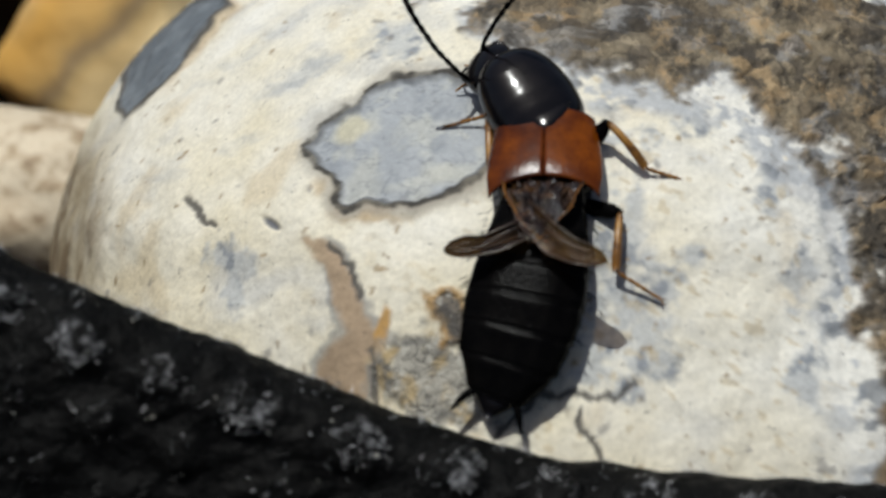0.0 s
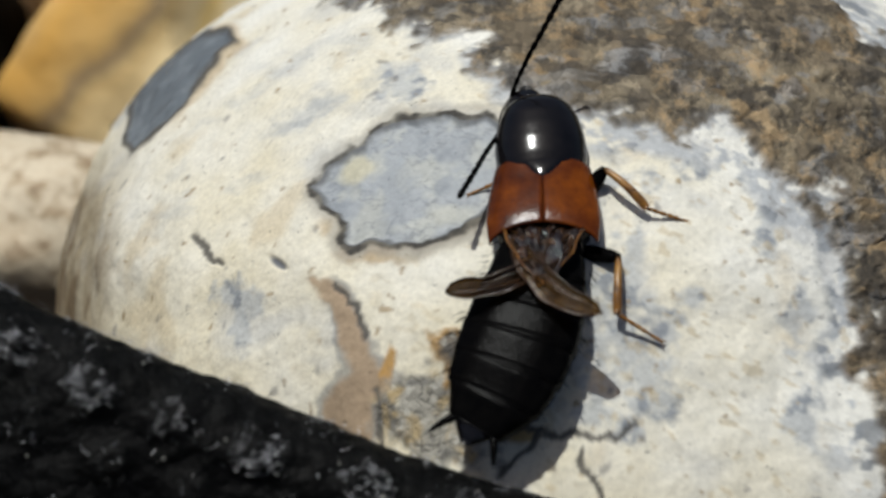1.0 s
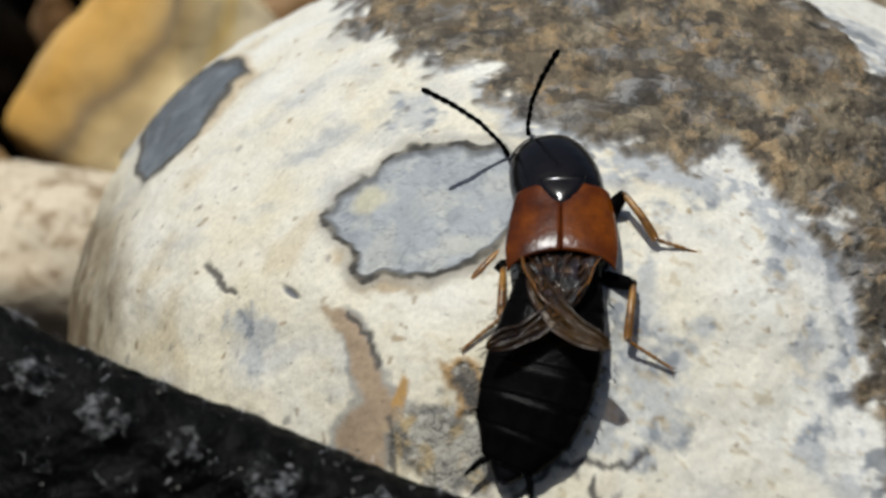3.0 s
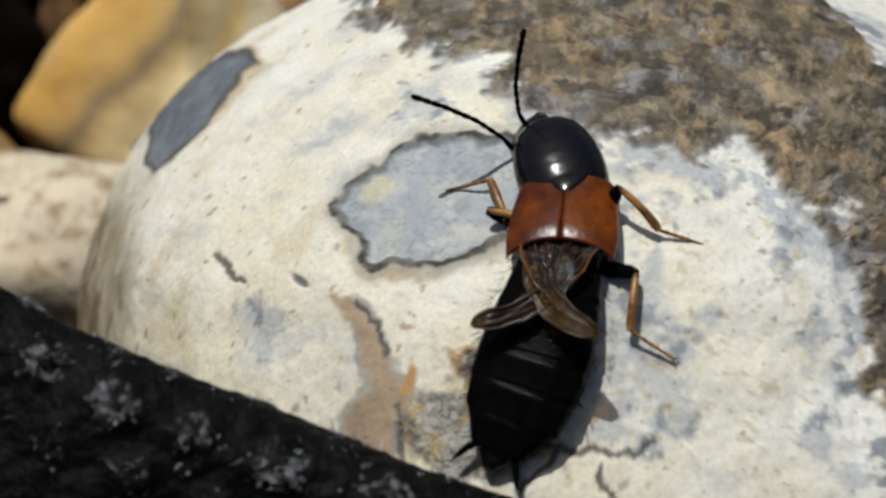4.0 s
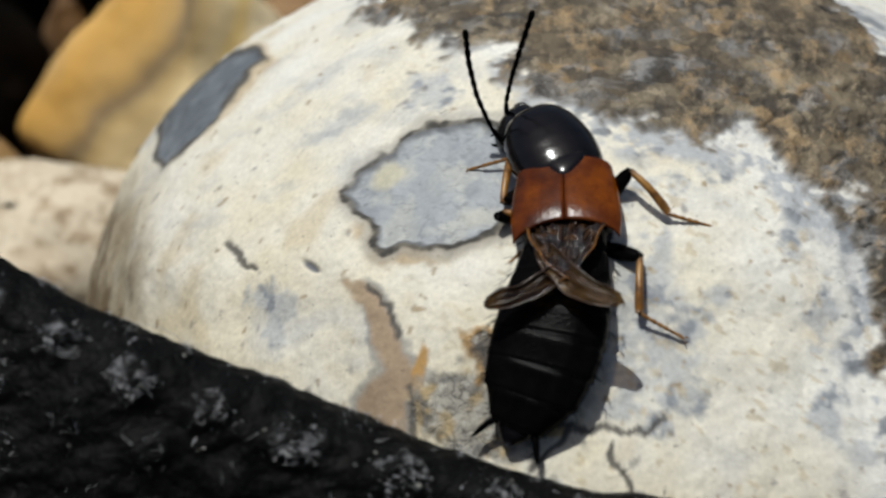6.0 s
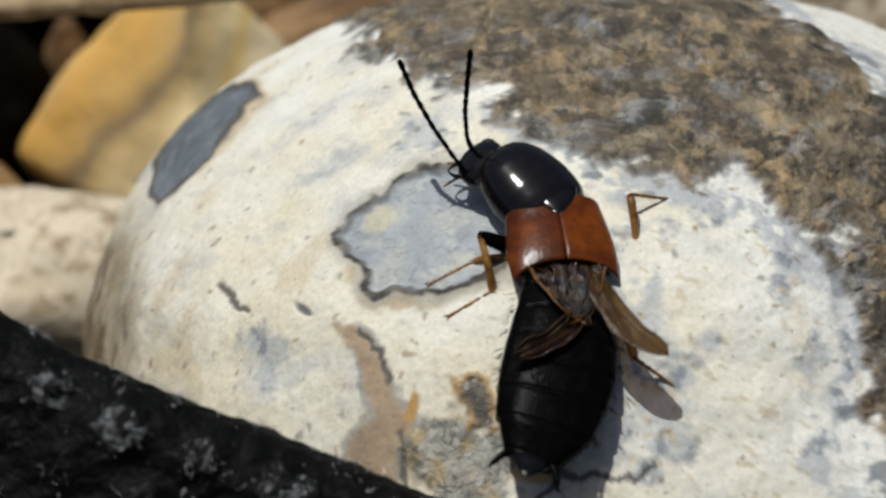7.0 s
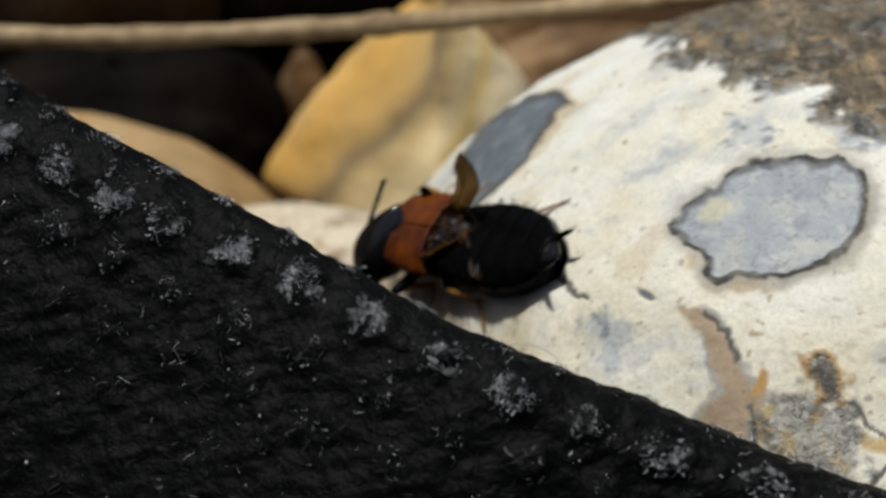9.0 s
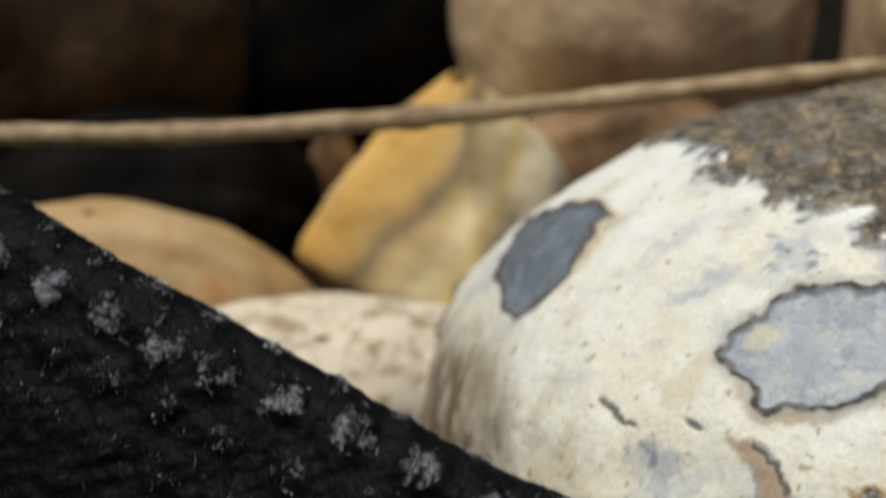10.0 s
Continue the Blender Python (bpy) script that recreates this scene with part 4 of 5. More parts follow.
def fold_mesh():
    """The crumpled wing bases that run from under the wing cases to the middle of the back, in a V, and their two stout outer veins."""
    lobes, ribs, rims = [], [], []

    def settle(v):
        v[:, 2] -= 0.32 * ramp(v[:, 1], -3.3, -2.7)
        return v
    for k, (x, y, rz, l, w, z) in enumerate([(-1.30, -2.6, 209, 3.5, 0.42, 0.72), (1.30, -2.6, 151, 3.5, 0.42, 0.74), (0.0, -2.5, 183, 3.0, 0.66, 0.80), (-0.55, -2.5, 194, 3.0, 0.40, 0.84), (0.6, -2.5, 167, 3.0, 0.40, 0.86)]):
        (v, f), veins = wing_mesh(0.10 * (-1) ** k, 5 + 3 * k, l, w, 0.12)
        lobes.append((settle(turned(v, 2, 0, rz, (x, y, z))), f))
        veins = [(settle(turned(v, 2, 0, rz, (x, y, z))), f) for v, f in veins]
        if k < 2:
            rims += [veins[0 if k == 0 else 1]]
            ribs += veins[2:3]
        else:
            ribs += veins[3:]
    v, f = joined(lobes)
    v[:, 2] += 0.15 * fbm(v, 0.38, 61, 4)
    return (v, f), ribs, rims


def femur_mesh(n):
    a = np.array([(0, 0.20), (0.15, 0.27), (0.5, 0.33), (0.85, 0.27), (1, 0.17)])
    return loft([(y * n, r, r * 0.85, r * 0.85, 0, 0) for y, r in [(s, np.interp(s, a[:, 0], a[:, 1])) for s in np.linspace(0, 1, 14)]], 14)


def tibia_mesh(n, seed):
    st = [(s * n, r, r, r, 0, 0.16 * math.sin(math.pi * s)) for s, r in [(s, np.interp(s, [0, 0.1, 0.9, 1], [0.10, 0.12, 0.17, 0.12])) for s in np.linspace(0, 1, 14)]]
    line = np.stack([np.zeros(8), np.linspace(0.3, 0.97, 8) * n, np.zeros(8)], 1)
    return loft(st, 10), joined(bristles(line, (0.6, 0.6, 0.5), 0.36, 9, seed, 0.5) + bristles(line, (-0.6, 0.6, 0.2), 0.36, 8, seed + 1, 0.5))


def tarsus_mesh(n):
    beads, y = [], 0.0
    for k, l in enumerate([0.24, 0.16, 0.14, 0.13, 0.33]):
        l *= n
        r = 0.085 if k < 4 else 0.065
        beads.append(loft([(y, 0.05, 0.05, 0.05, 0, 0), (y + 0.25 * l, r * 0.8, r * 0.8, r * 0.7, 0, 0), (y + 0.8 * l, r, r, r * 0.8, 0, 0), (y + l, 0.05, 0.05, 0.05, 0, 0)], 8))
        y += l
    for sx in (-1, 1):
        beads.append(rod([(0, y, 0), (sx * 0.08, y + 0.10, 0.02), (sx * 0.13, y + 0.20, -0.06)], [0.035, 0.025, 0.006], 5))
    return joined(beads)


def antenna_beads(side):
    """Eleven beads of a slightly bent antenna."""
    line = bent([(0, 0, 0), (side * 0.10, 0.8, 0.22), (side * 0.16, 2.2, 0.30), (side * 0.05, 3.6, 0.20), (-side * 0.22, 4.9, 0.02)], 60)
    beads = []
    cuts = [0, 10, 15, 20, 25, 30, 35, 40, 45, 50, 54, 59]
    for k in range(11):
        seg = line[cuts[k]:cuts[k + 1] + 1]
        m = len(seg)
        r = 0.105 if k == 0 else 0.092 + 0.003 * k
        beads.append(rod(seg, [r * (0.30 + 0.70 * math.sin(math.pi * min(0.97, 0.12 + 0.8 * j / (m - 1))) ** 0.6) for j in range(m)], 8))
    return beads


def mandible_mesh(side):
    line = bent([(side * 0.28, 1.25, -0.12), (side * 0.36, 1.6, -0.14), (side * 0.18, 1.95, -0.16), (-side * 0.04, 2.05, -0.16)], 12)
    return rod(line, np.linspace(0.15, 0.02, 12), 8)


FEMUR, TIBIA, TARSUS = 2.15, 2.05, 1.75
HIPS = {"RF": (0.75, 0.55, -0.75), "LF": (-0.75, 0.55, -0.75), "RM": (0.95, -1.0, -1.0), "LM": (-0.95, -1.0, -1.0),
        "RH": (0.85, -2.5, -1.0), "LH": (-0.85, -2.5, -1.0)}


def beetle():
    root = new("rove_beetle")
    tagged(root, "black rove beetle with red-brown wing cases on the flint", "beetle")
    b = {"root": root}

    def add(name, vf, material, parent=root, label=""):
        v, f = vf
        return part(name, mesh_of(name, np.asarray(v) * MM, f, material), parent, label)

    b["pronotum"] = add("pronotum", pronotum_mesh(), BLACK, label="glossy black thorax shield")
    b["head"] = add("head", head_mesh(), BLACK, label="glossy black head")
    for s in (-1, 1):
        eye = [(0.0, 0.05), (0.12, 0.2), (0.3, 0.26), (0.5, 0.2), (0.6, 0.06)]
        v, f = loft([(y + 0.25, r * 0.7, r, r, s * 0.93, 0.12) for y, r in eye], 14)
        add("eye", (v, f), EYE, b["head"], "dark domed eye")
        add("mandible", mandible_mesh(s), BLACK, b["head"])
        palp = bent([(s * 0.2, 1.4, -0.2), (s * 0.4, 1.8, -0.25), (s * 0.55, 2.2, -0.4)], 10)
        add("palp", rod(palp, np.linspace(0.07, 0.04, 10), 6), AMBER, b["head"], "amber feeler beside the jaws")
    for key, s in (("LA", -1), ("RA", 1)):
        beads = antenna_beads(s)
        b[key] = add("antenna", beads[0], MATT, label="beaded dark antenna")
        for bead in beads[1:]:
            add("antenna_segment", bead, MATT, b[key])
    trunk = loft([(y, w, u, d, 0, -0.15) for y, w, u, d in [(0.45, 0.9, 0.5, 0.8), (0.1, 1.25, 0.75, 1.15), (-0.6, 1.45, 0.85, 1.4), (-1.6, 1.6, 0.85, 1.55),
                                                           (-2.6, 1.6, 0.8, 1.45), (-3.1, 1.3, 0.6, 1.1)]], 28, 2.3)
    add("thorax", trunk, MATT, label="black underside of the body")
    scut = loft([(0.42, 0.85, 0.10, 0.1, 0, 0.92), (0.1, 0.80, 0.15, 0.1, 0, 0.94), (-0.25, 0.62, 0.14, 0.1, 0, 0.94), (-0.65, 0.30, 0.10, 0.1, 0, 0.96), (-0.95, 0.03, 0.03, 0.05, 0, 0.90)], 20)
    add("scutellum", scut, BLACK, label="black triangular plate between the wing cases")
    for s in (-1, 1):
        add("wing_case", elytron_mesh(s), RED, label="red-brown finely pitted wing case")
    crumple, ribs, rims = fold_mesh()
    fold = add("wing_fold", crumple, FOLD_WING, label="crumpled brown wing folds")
    for rib in ribs:
        add("vein", rib, VEIN, fold, "dark amber wing vein")
    for rim in rims:
        add("rim_vein", rim, RIM_VEIN, fold, "stout amber wing vein")
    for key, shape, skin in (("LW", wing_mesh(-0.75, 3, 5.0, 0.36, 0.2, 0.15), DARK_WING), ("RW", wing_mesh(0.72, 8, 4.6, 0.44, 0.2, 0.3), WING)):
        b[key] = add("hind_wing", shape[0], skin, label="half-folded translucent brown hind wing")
        for rib in shape[1][:3]:
            add("vein", rib, VEIN, b[key], "dark amber wing vein")
    b["abdomen"] = []
    for i in range(len(SEGS)):
        seg = add("abdomen_segment", segment_mesh(i), MATT, label="dull black abdominal ring")
        b["abdomen"].append(seg)
    tip = loft([(0.05, 0.78, 0.36, 0.3, 0, 0.0), (-0.25, 0.62, 0.30, 0.25, 0, 0.02), (-0.55, 0.34, 0.20, 0.18, 0, 0.04), (-0.75, 0.10, 0.06, 0.08, 0, 0.04)], 18)
    v, f = tip
    add("tail_tip", (v + (0, -SEG_LEN, 0.0), f), BLACK, b["abdomen"][-1])
    for s in (-1, 1):
        for name, (v, f) in zip(("tail_spine", "bristles"), style_mesh(s)):
            ob = add(name, (v + (s * 0.62, -SEG_LEN * 0.92, 0.05), f), MATT, b["abdomen"][-1], "black tail spine" if name == "tail_spine" else "black bristles")
            if name == "bristles":
                ob["kind"] = "stuff"
    for k, leg in enumerate(HIPS):
        shin, spines = tibia_mesh(TIBIA, 200 + 3 * k)
        b[leg] = (add("femur", femur_mesh(FEMUR), MATT, label="black thigh"), add("tibia", shin, AMBER, label="amber spiny shin"),
                  add("tarsus", tarsus_mesh(TARSUS), AMBER, label="amber jointed foot"))
        ob = add("bristles", spines, AMBER, b[leg][1])
        ob["kind"] = "stuff"
    return b


BEETLE = beetle()


# ---------------------------------------------------------------- what moves
def along(a, b, up):
    """A pose at a whose y axis points to b."""
    y = (b - a).normalized()
    x = y.cross(up)
    x = x.normalized() if x.length > 1e-6 else y.orthogonal().normalized()
    z = x.cross(y)
    m = Matrix((x, y, z)).transposed().to_4x4()
    m.translation = a * MM
    return m


def leg_pose(hip, foot, side):
    """Thigh, shin and foot from a hip to a planted foot, all in the beetle's millimetres."""
    flat = Vector((foot.x - hip.x, foot.y - hip.y, 0))
    way = (flat.normalized() + Vector((side * 1.1, 0, 0))).normalized() if flat.length > 0.05 else Vector((side, 0, 0))
    ankle = foot - way * (TARSUS * 0.85) + Vector((0, 0, 0.65))
    line = ankle - hip
    reach = min(max(line.length, 0.6), (FEMUR + TIBIA) * 0.985)
    if line.length < 0.05:
        line = Vector((side, 0, -0.3))
    line = line.normalized()
    ankle = hip + line * reach
    c = (FEMUR ** 2 + reach ** 2 - TIBIA ** 2) / (2 * FEMUR * reach)
    c = min(1, max(-1, c))
    pole = Vector((side * 0.3, -1.0, 0.0)) if hip.y > 0 else Vector((side * 0.7, 0, 0.45))
    if abs(foot.x) < 2.0:
        pole = Vector((side * 0.1, 1.0 if hip.y > 0 else -1.0, -0.1))  # a leg drawn in under the body
    pole = (pole - line * pole.dot(line)).normalized()
    knee = hip + line * (FEMUR * c) + pole * (FEMUR * math.sqrt(1 - c * c))
    toe = foot if (foot - ankle).length > 0.3 else ankle + way
    up = Vector((0, 0, 1))
    return along(hip, knee, up), along(knee, ankle, up), along(ankle, toe, up)


def motions():
    # At each of KEYS: thorax yaw and nod, head yaw and dip, abdomen yaw and pitch, in degrees; antenna tips and feet on the board in millimetres.
    KEYS = [0, 0.5, 1, 1.5, 2, 2.5, 4, 4.5, 5, 6.3, 6.5, 7, 7.3, 7.5, 7.8, 8, 8.2, 8.4, 8.5, 8.7, 9, 9.2, 9.5, 9.8, 10]
    PRO = [33, 17, 4, 15, 21, 14, 22, 18, 24, 24, 30, 34, 23, 13, 21, 7, 3, 3, -6, -16, 34, 40, 40, 40, 15]
    NOD = [14, 8, 10, 8, 6, -14, 4, 12, -10, 10, 13, 3, 5, -4, 3, -7, -10, -6, -7, 8, -6, -6, -6, -6, -6]
    HEAD = [75, 73, 81, 66, 81, 53, 78, 108, 84, 82, 63, 76, 53, 44, 39, 41, 43, 14, 12, -1, 94, 61, 65, 49, 47]
    HEAD_DIP = [-34, -30, -34, -35, -40, -18, -35, -41, -35, -25, -34, -21, -18, -25, -16, -22, -30, -8, -17, -11, -12, -12, -12, -12, -12]
    ABD = [(-12, -17), (-22, -18), (-18, -12), (-11, -18), (-17, -19), (-14, -16), (-14, -19), (-16, -13), (-25, -19), (-15, -18), (-17, -9), (-15, -7), (-13, -14), (-18, -11), (-29, 9), (-17, -1), (-20, -1), (-12, -6), (-9, -13), (-8, 4), (0, 0), (0, 0), (1, -1), (20, -21), (0, 0)]
    LEFT_TIP = [(-0.4, 5.9, 7.7), (0.0, 6.3, 7.7), (1.7, 0.7, 8.7), (0.7, 7.2, 7.7), (-0.5, 4.4, 7.5), (0.1, 5.4, 6.7), (-1.1, 4.9, 7.5), (-0.1, 5.0, 8.0), (-1.1, 5.6, 7.5), (-0.5, 7.6, 7.7), (-2.9, 5.4, 6.6), (-1.8, 7.4, 5.7), (-4.7, 5.5, 4.9), (-5.5, 0.9, 5.9), (-9.9, 1.6, 8.3), (-11.5, -2.7, 4.1), (-15.3, -0.1, 2.7), (-14.7, -4.3, 0.5), (-14.2, -4.7, 1.7), (-17.7, 0.4, 0.5), (-18.0, -0.0, -4.2), (-21.7, -3.6, -8.0), (-24.5, -7.0, -12.1), (-28.6, -7.7, -23.3), (-30.9, -8.8, -24.9)]
    RIGHT_TIP = [(3.7, 5.9, 7.6), (3.8, 6.6, 7.6), (5.1, 7.4, 7.0), (4.6, 7.4, 7.8), (4.7, 6.8, 7.7), (4.6, 6.3, 7.0), (3.0, 6.9, 7.6), (3.4, 5.2, 8.9), (2.4, 5.5, 7.4), (3.1, 7.6, 7.6), (0.5, 6.1, 8.8), (1.2, 7.2, 8.2), (0.2, 6.2, 6.5), (-2.3, 6.1, 6.4), (-9.7, 4.2, 7.6), (-10.9, -1.6, 4.2), (-14.1, 0.2, 2.7), (-14.1, -3.1, 0.4), (-12.9, -4.2, 1.6), (-12.3, 3.2, -0.3), (-15.7, 3.3, -9.5), (-19.7, -1.5, -8.3), (-23.5, -5.4, -12.3), (-27.5, -6.6, -23.6), (-29.8, -7.4, -25.2)]
    FEET = {}
    FEET['RM'] = [(9.5, -0.4, 7.4), (9.5, -0.3, 7.4), (9.5, -0.3, 7.4), (9.5, -0.3, 7.4), (9.4, -0.3, 7.4), (9.4, -0.3, 7.4), (9.3, -0.4, 7.5), (9.3, -0.4, 7.5), (9.3, -0.4, 7.5), (9.3, -0.4, 7.5), (9.3, -0.4, 7.5), (8.2, 2.2, 5.7), (8.1, 2.4, 5.5), (5.8, 5.8, 1.4), (1.1, 4.3, 2.2), (-0.6, 4.5, 1.3), (-2.9, 4.2, -0.2), (-5.1, 3.8, -1.1), (-6.5, 3.4, -2.1), (-9.4, 3.2, -5.4), (-11.3, 3.0, -8.4), (-12.7, 2.0, -10.0), (-15.0, 0.4, -14.3), (-18.4, -0.8, -21.2), (-20.5, -1.5, -20.0)]
    FEET['RH'] = [(8.2, -4.2, 9.6), (8.2, -4.2, 9.6), (8.2, -4.2, 9.6), (8.1, -4.1, 9.6), (8.2, -4.1, 9.5), (8.2, -4.1, 9.6), (8.0, -4.2, 9.6), (8.0, -4.2, 9.6), (8.0, -4.1, 9.6), (8.0, -4.3, 9.6), (8.0, -4.2, 9.6), (8.1, -4.3, 9.4), (9.0, -0.9, 7.9), (8.6, 1.3, 6.4), (4.5, 4.8, 2.9), (1.1, 3.9, 2.6), (-1.0, 3.9, 1.7), (-2.9, 3.8, 0.7), (-3.3, 3.3, 0.9), (-4.5, 2.6, 0.7), (-6.5, 2.6, -1.9), (-10.0, 2.1, -4.9), (-12.4, 0.7, -7.4), (-16.2, 0.3, -22.4), (-18.3, -0.5, -21.5)]
    FEET['RF'] = [(5.6, 2.3, 5.2), (5.4, 2.3, 5.2), (5.3, 2.2, 5.3), (5.2, 2.2, 5.3), (5.3, 2.2, 5.3), (5.6, 2.4, 5.1), (5.5, 2.3, 5.2), (5.3, 2.4, 5.1), (5.0, 2.3, 5.2), (5.2, 2.6, 5.0), (4.9, 2.7, 4.8), (4.9, 3.0, 4.6), (3.7, 5.5, 1.7), (1.7, 6.6, -0.3), (-1.2, 5.8, -0.7), (-4.3, 4.8, -1.6), (-6.5, 4.7, -3.6), (-9.7, 3.2, -6.0), (-10.3, 2.9, -6.4), (-11.4, 3.9, -10.1), (-12.9, 3.2, -12.5), (-15.7, 2.4, -22.2), (-18.5, -0.8, -21.0), (-20.6, -2.5, -19.5), (-23.1, -2.5, -18.1)]
    FEET['LF'] = [(1.3, 1.6, 4.9), (2.3, 0.0, 6.5), (2.0, 0.7, 5.9), (1.0, 2.7, 3.8), (0.8, -3.0, 7.9), (1.2, -4.4, 8.6), (0.5, 1.5, 4.7), (3.7, 2.3, 5.0), (0.3, 2.2, 4.0), (1.2, 1.7, 4.7), (0.9, 2.0, 4.4), (-0.2, -0.8, 6.2), (-1.6, -1.5, 6.1), (-1.6, -1.4, 6.0), (-5.3, -1.1, 3.2), (-7.7, -3.4, 2.0), (-11.7, -1.5, -4.0), (-12.0, -3.3, -3.5), (-10.3, -3.7, -0.7), (-12.3, -3.0, -4.1), (-14.9, -1.7, -11.1), (-17.8, -2.6, -20.2), (-20.5, -5.5, -18.2), (-23.1, -6.2, -16.3), (-24.9, -6.5, -14.7)]
    FEET['LM'] = [(4.2, -0.4, 7.0), (3.9, -0.4, 6.9), (3.7, -0.5, 6.9), (3.6, -0.6, 6.9), (1.0, -2.9, 7.9), (1.3, -4.4, 8.7), (2.3, -0.5, 6.9), (3.7, -0.4, 6.8), (3.4, -0.5, 6.8), (2.0, -1.9, 7.8), (3.1, -1.1, 7.1), (0.5, -1.9, 7.3), (-1.3, -1.2, 6.0), (-0.1, -2.0, 7.0), (-1.9, -2.0, 6.2), (-7.6, -3.5, 2.5), (-7.7, -3.9, 2.1), (-7.7, -3.9, 2.1), (-7.8, -3.9, 2.0), (-11.3, -2.9, -2.5), (-13.7, -3.0, -7.2), (-15.9, -2.6, -14.8), (-18.4, -3.3, -20.1), (-21.6, -4.7, -17.9), (-23.5, -5.3, -16.3)]
    FEET['LH'] = [(4.7, -3.3, 8.7), (4.4, -3.3, 8.6), (4.3, -3.4, 8.6), (4.2, -3.4, 8.6), (4.3, -3.5, 8.7), (4.6, -3.2, 8.6), (4.5, -3.4, 8.7), (4.2, -3.3, 8.6), (4.0, -3.4, 8.6), (4.1, -3.3, 8.5), (3.9, -3.2, 8.4), (3.8, -2.9, 8.3), (1.2, -4.2, 8.4), (0.4, -3.3, 7.9), (0.5, -3.2, 8.0), (-3.1, -2.7, 5.9), (-6.5, -3.2, 3.2), (-6.4, -2.9, 3.2), (-6.6, -3.0, 3.0), (-6.7, -2.9, 2.9), (-11.3, -3.6, -2.2), (-12.4, -2.9, -4.4), (-14.9, -2.3, -10.8), (-18.4, -2.5, -20.5), (-20.4, -3.7, -18.9)]
    # hind wings: root and tip of the one that is raised, tip of the folded one, on the body
    RAISED_ROOT = [(-1.0, -3.2, 0.8), (-1.0, -3.2, 0.8), (-1.0, -3.2, 0.8), (-1.0, -3.2, 0.8), (-1.0, -3.2, 0.8), (-1.0, -3.2, 0.8), (-1.0, -3.2, 0.8), (-1.0, -3.2, 0.8), (-1.0, -3.2, 0.8), (-1.0, -3.2, 0.8), (-1.0, -3.2, 0.8), (0.9, -3.1, 0.8), (0.0, -3.1, 0.85), (0.6, -3.1, 0.85), (0.9, -3.1, 0.8), (0.9, -3.1, 0.8), (0.9, -3.1, 0.8), (0.9, -3.1, 0.8), (0.9, -3.1, 0.8), (0.9, -3.1, 0.8), (0.9, -3.1, 0.8), (0.9, -3.1, 0.8), (0.9, -3.1, 0.8), (0.9, -3.1, 0.8), (0.9, -3.1, 0.8)]
    RAISED_TIP = [(2.1, -6.4, 1.0), (1.9, -6.5, 1.0), (1.8, -6.7, 1.0), (2.0, -7.0, 1.0), (2.1, -7.4, 1.0), (2.3, -7.7, 1.0), (2.2, -7.6, 1.0), (2.1, -7.6, 1.0), (2.1, -7.4, 1.0), (2.2, -6.9, 1.0), (2.2, -6.8, 1.0), (2.6, -6.8, 1.2), (0.7, -7.1, 3.1), (0.5, -6.8, 3.5), (0.5, -5.8, 4.5), (0.4, -6.4, 4.0), (-0.3, -5.9, 4.2), (1.9, -6.6, 3.5), (1.1, -6.9, 3.4), (1.2, -6.6, 3.8), (2.3, -6.4, 3.7), (3.1, -6.3, 3.3), (2.9, -6.7, 2.8), (2.9, -6.7, 2.8), (2.9, -6.7, 2.8)]
    FOLDED_TIP = [(-3.6, -6.1, 0.9), (-3.9, -6.1, 0.9), (-4.1, -6.1, 0.9), (-3.9, -6.6, 0.9), (-3.6, -7.1, 0.9), (-3.4, -7.7, 0.9), (-3.6, -7.3, 0.9), (-3.7, -7.1, 0.9), (-3.7, -7.1, 0.9), (-3.6, -6.9, 0.9), (-3.6, -6.9, 0.9), (-3.0, -7.4, 0.9), (-1.6, -6.9, 0.6), (-1.6, -6.9, 0.6), (-1.5, -6.9, 0.6), (-1.5, -6.9, 0.6), (-1.5, -6.9, 0.6), (-1.5, -6.9, 0.6), (-1.5, -6.9, 0.6), (-1.5, -6.9, 0.6), (-1.5, -6.9, 0.6), (-1.5, -6.9, 0.6), (-1.5, -6.9, 0.6), (-1.5, -6.9, 0.6), (-1.5, -6.9, 0.6)]
    FACE = [(0, -0.3, 1), (0, -0.3, 1), (0, -0.3, 1), (0, -0.3, 1), (0, -0.3, 1), (0, -0.3, 1), (0, -0.3, 1), (0, -0.3, 1), (0, -0.3, 1), (0, -0.3, 1), (0, -0.3, 1), (0, -0.3, 1), (-0.32, -0.74, 0.59), (-0.45, -0.61, 0.65), (-0.55, -0.23, 0.8), (-0.65, -0.46, 0.6), (-0.68, -0.51, 0.53), (-0.69, -0.49, 0.54), (-0.79, -0.34, 0.51), (-0.65, -0.48, 0.59), (-0.21, -0.82, 0.53), (-0.32, -0.73, 0.61), (-0.34, -0.86, 0.39), (-0.46, -0.72, 0.52), (-0.31, -0.82, 0.49)]
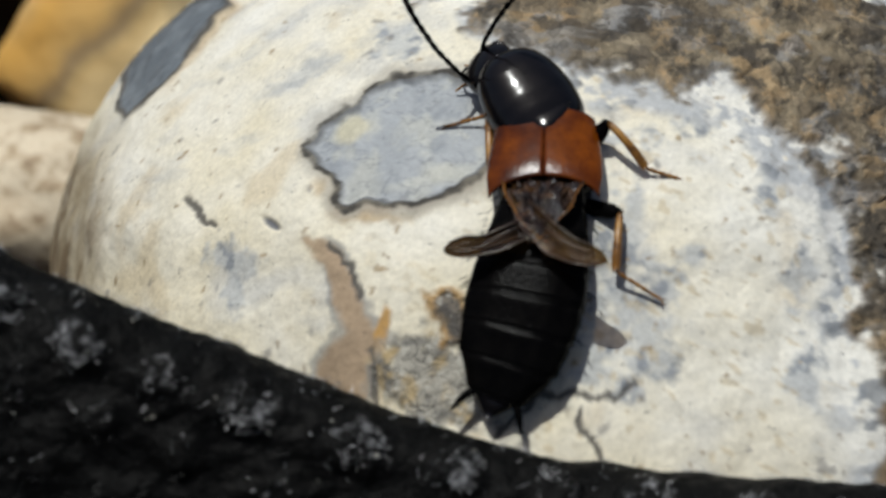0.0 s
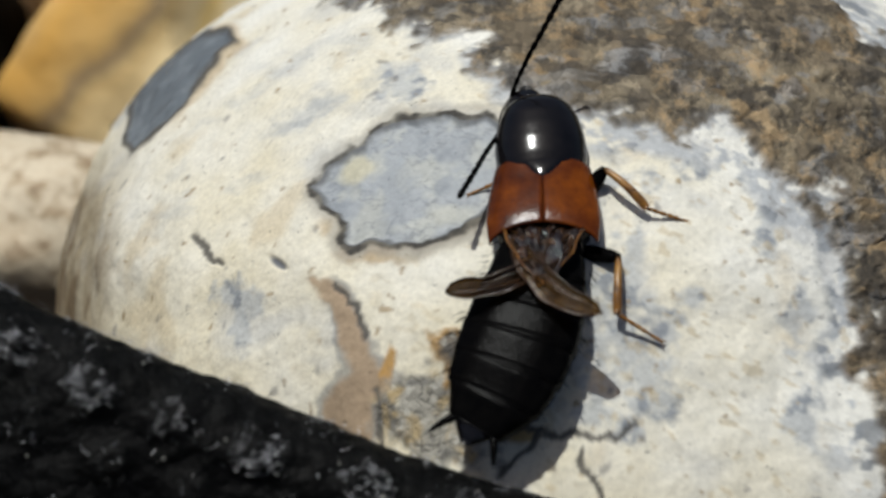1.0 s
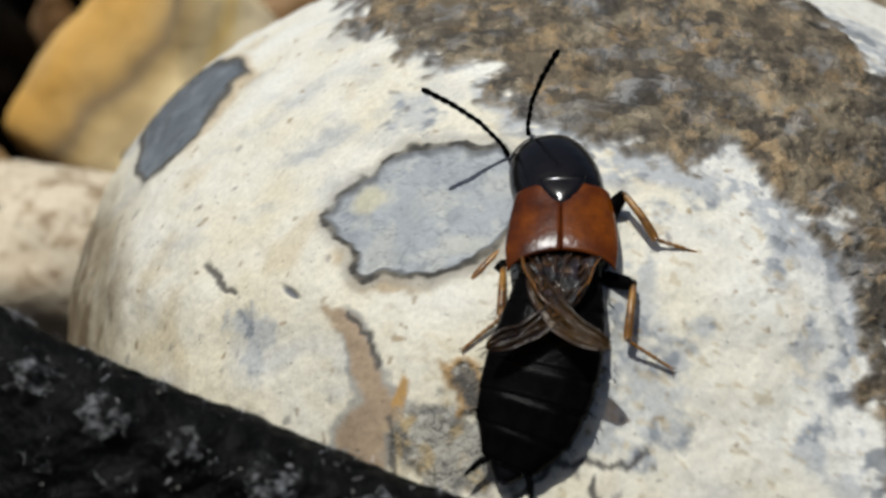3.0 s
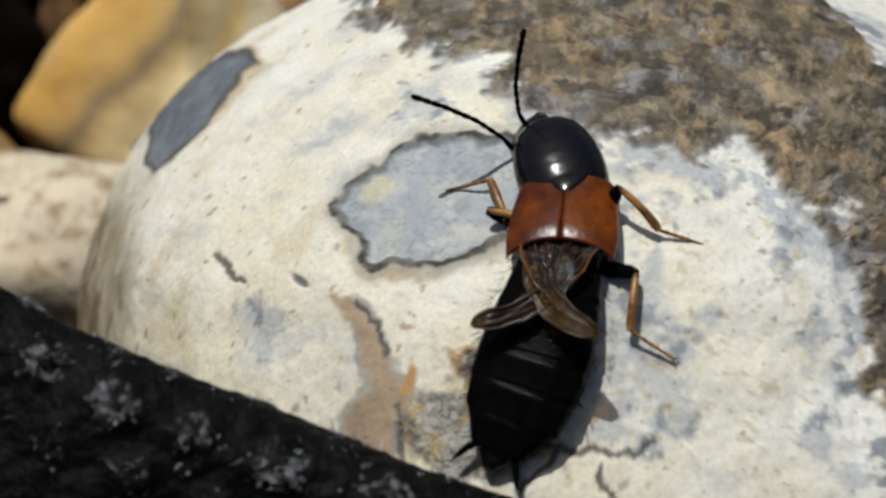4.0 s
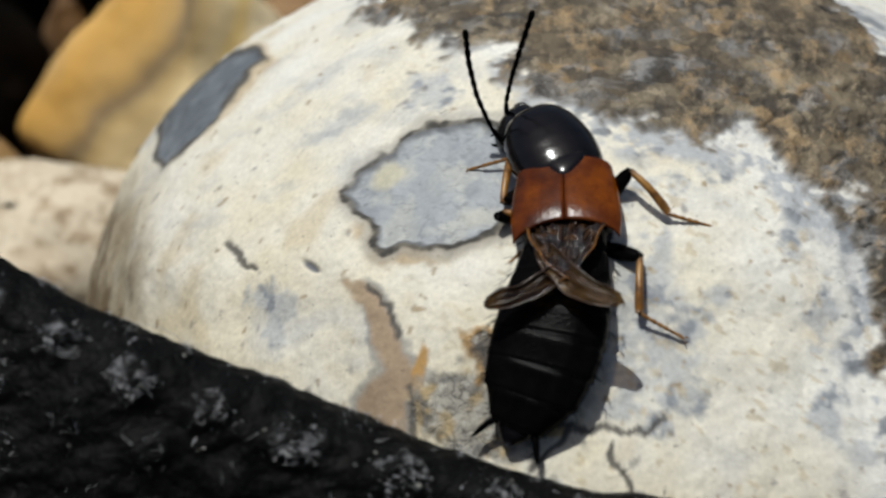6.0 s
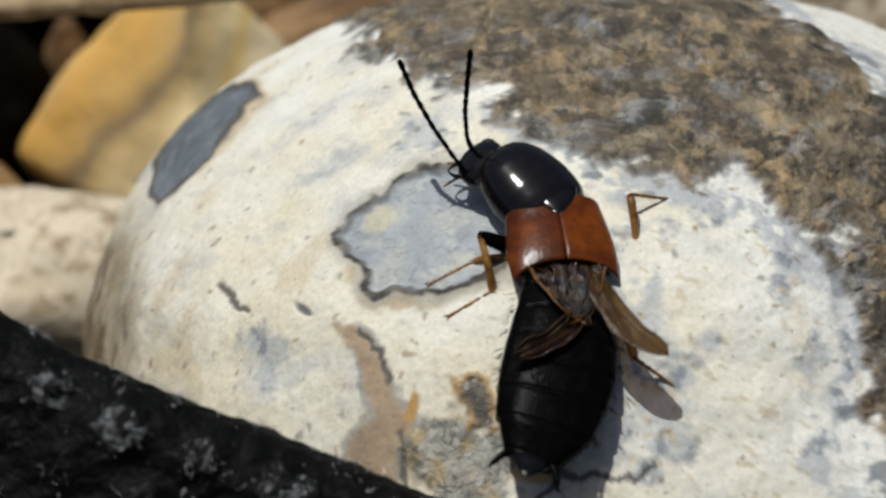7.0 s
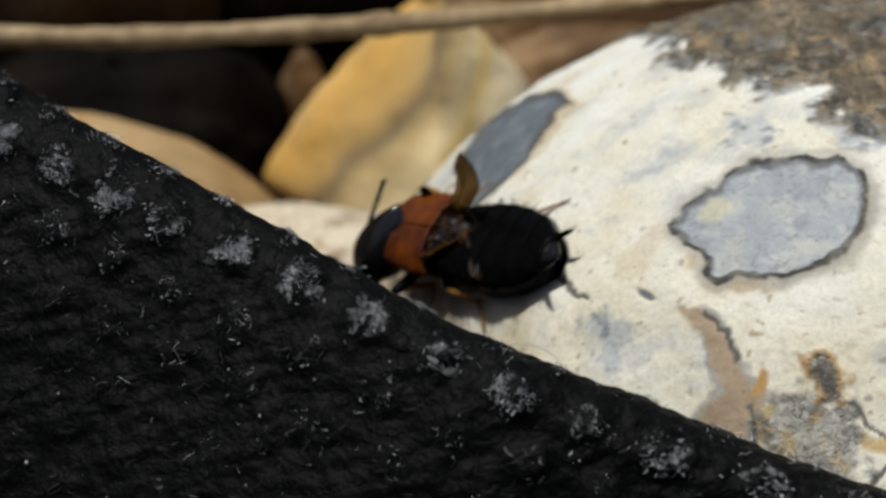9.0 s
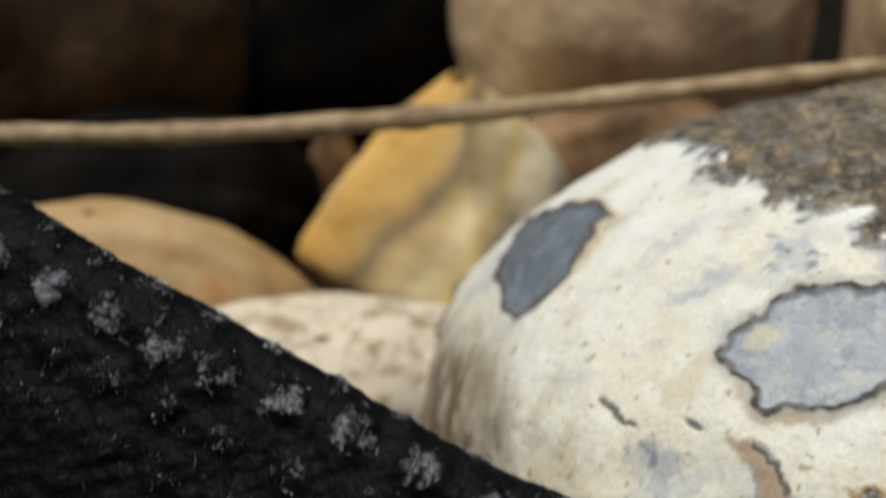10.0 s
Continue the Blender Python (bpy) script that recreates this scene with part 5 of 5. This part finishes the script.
    rows = [
        (0, pose(0.00466, -0.00406, 0.00532, 11.19, -4.76, -4.03)),
        (0.5, pose(0.00446, -0.00404, 0.00523, 10.59, -6.05, -5.03)),
        (1, pose(0.00444, -0.00414, 0.00515, 9.30, -2.76, -1.50)),
        (1.5, pose(0.00433, -0.00415, 0.00513, 11.06, -6.08, -7.61)),
        (2, pose(0.00449, -0.00421, 0.00515, 10.87, -6.08, -5.19)),
        (2.5, pose(0.00474, -0.00395, 0.00523, 12.08, -4.22, -1.79)),
        (4, pose(0.00466, -0.00412, 0.00527, 10.75, -5.29, -7.85)),
        (4.5, pose(0.00442, -0.00403, 0.00528, 8.79, -3.05, -1.54)),
        (5, pose(0.00414, -0.00414, 0.00522, 10.40, -7.33, -2.91)),
        (6.3, pose(0.00423, -0.00397, 0.00525, 9.84, -7.20, -1.10)),
        (6.5, pose(0.00396, -0.00377, 0.00525, 12.21, -2.91, 4.13)),
        (7, pose(0.00406, -0.00370, 0.00530, 11.94, 4.00, 7.76)),
        (7.3, pose(0.00258, -0.00082, 0.00518, -1.29, 1.51, 20.65)),
        (7.5, pose(0.00036, 0.00017, 0.00503, -4.84, -10.04, 45.37)),
        (7.8, pose(-0.00327, -0.00101, 0.00403, -3.42, -16.42, 78.16)),
        (8, pose(-0.00642, 0.00053, 0.00263, -15.66, -6.90, 71.96)),
        (8.2, pose(-0.00893, 0.00158, 0.00156, -15.71, -1.84, 66.70)),
        (8.4, pose(-0.01112, 0.00075, -0.00058, -37.06, -6.04, 87.48)),
        (8.5, pose(-0.01118, -0.00045, -0.00003, -38.86, 2.21, 95.50)),
        (8.7, pose(-0.01157, 0.00202, -0.00037, -24.18, -9.63, 77.13)),
        (9, pose(-0.01469, 0.00647, -0.00419, -29.94, -32.42, 57.70)),
        (9.2, pose(-0.01737, 0.00683, -0.00626, -38.57, -30.75, 79.87)),
        (9.5, pose(-0.01760, 0.00969, -0.00986, -49.56, -28.98, 73.81)),
        (9.8, pose(-0.02327, 0.01617, -0.01960, -52.29, -21.00, 93.64)),
        (10, pose(-0.02593, 0.01546, -0.02286, -55.83, -27.01, 94.08)),
    ]
    walk(BEETLE["root"], rows)
    tracks = {}
    for i, (t, body) in enumerate(rows):
        def put(key, ob, m):
            tracks.setdefault(key, (ob, []))[1].append((t, m))
        pro = pose(0, 0, 0, NOD[i], 0, PRO[i])
        put("pro", BEETLE["pronotum"], pro)
        hd = pro @ pose(0, 2.75 * MM, -0.10 * MM, HEAD_DIP[i], 0, HEAD[i] - PRO[i])
        put("head", BEETLE["head"], hd)
        inv = body.inverted()
        for key, s, tips in (("LA", -1, LEFT_TIP), ("RA", 1, RIGHT_TIP)):
            foot = (hd @ Vector((s * 0.62 * MM, 1.12 * MM, 0.18 * MM))) / MM
            put(key, BEETLE[key], along(foot, inv @ Vector(lay(tips[i])) / MM, hd.to_3x3() @ Vector((0, 0, 1))))
        # the abdomen bends evenly over its rings
        yaw, dip = 2.0 * ABD[i][0] / 8, -2.0 * ABD[i][1] / 8
        m = pose(0, -2.35 * MM, 0.05 * MM)
        for k, seg in enumerate(BEETLE["abdomen"]):
            m = m @ pose(0, 0, 0, dip, 0, yaw)
            put("seg%d" % k, seg, m.copy())
            m = m @ pose(0, -SEG_LEN * MM, 0)
        put("LW", BEETLE["LW"], along(Vector((1.1, -3.2, 0.72)), Vector(FOLDED_TIP[i]), Vector((0, -0.3, 1))))
        put("RW", BEETLE["RW"], along(Vector(RAISED_ROOT[i]), Vector(RAISED_TIP[i]), Vector(FACE[i])))
        for leg, hip in HIPS.items():
            foot = inv @ Vector(lay(FEET[leg][i])) / MM
            for ob, m, bone in zip(BEETLE[leg], leg_pose(Vector(hip), foot, 1 if leg[0] == "R" else -1), "abc"):
                put(leg + bone, ob, m)
    for ob, keyed in tracks.values():
        walk(ob, keyed)


motions()
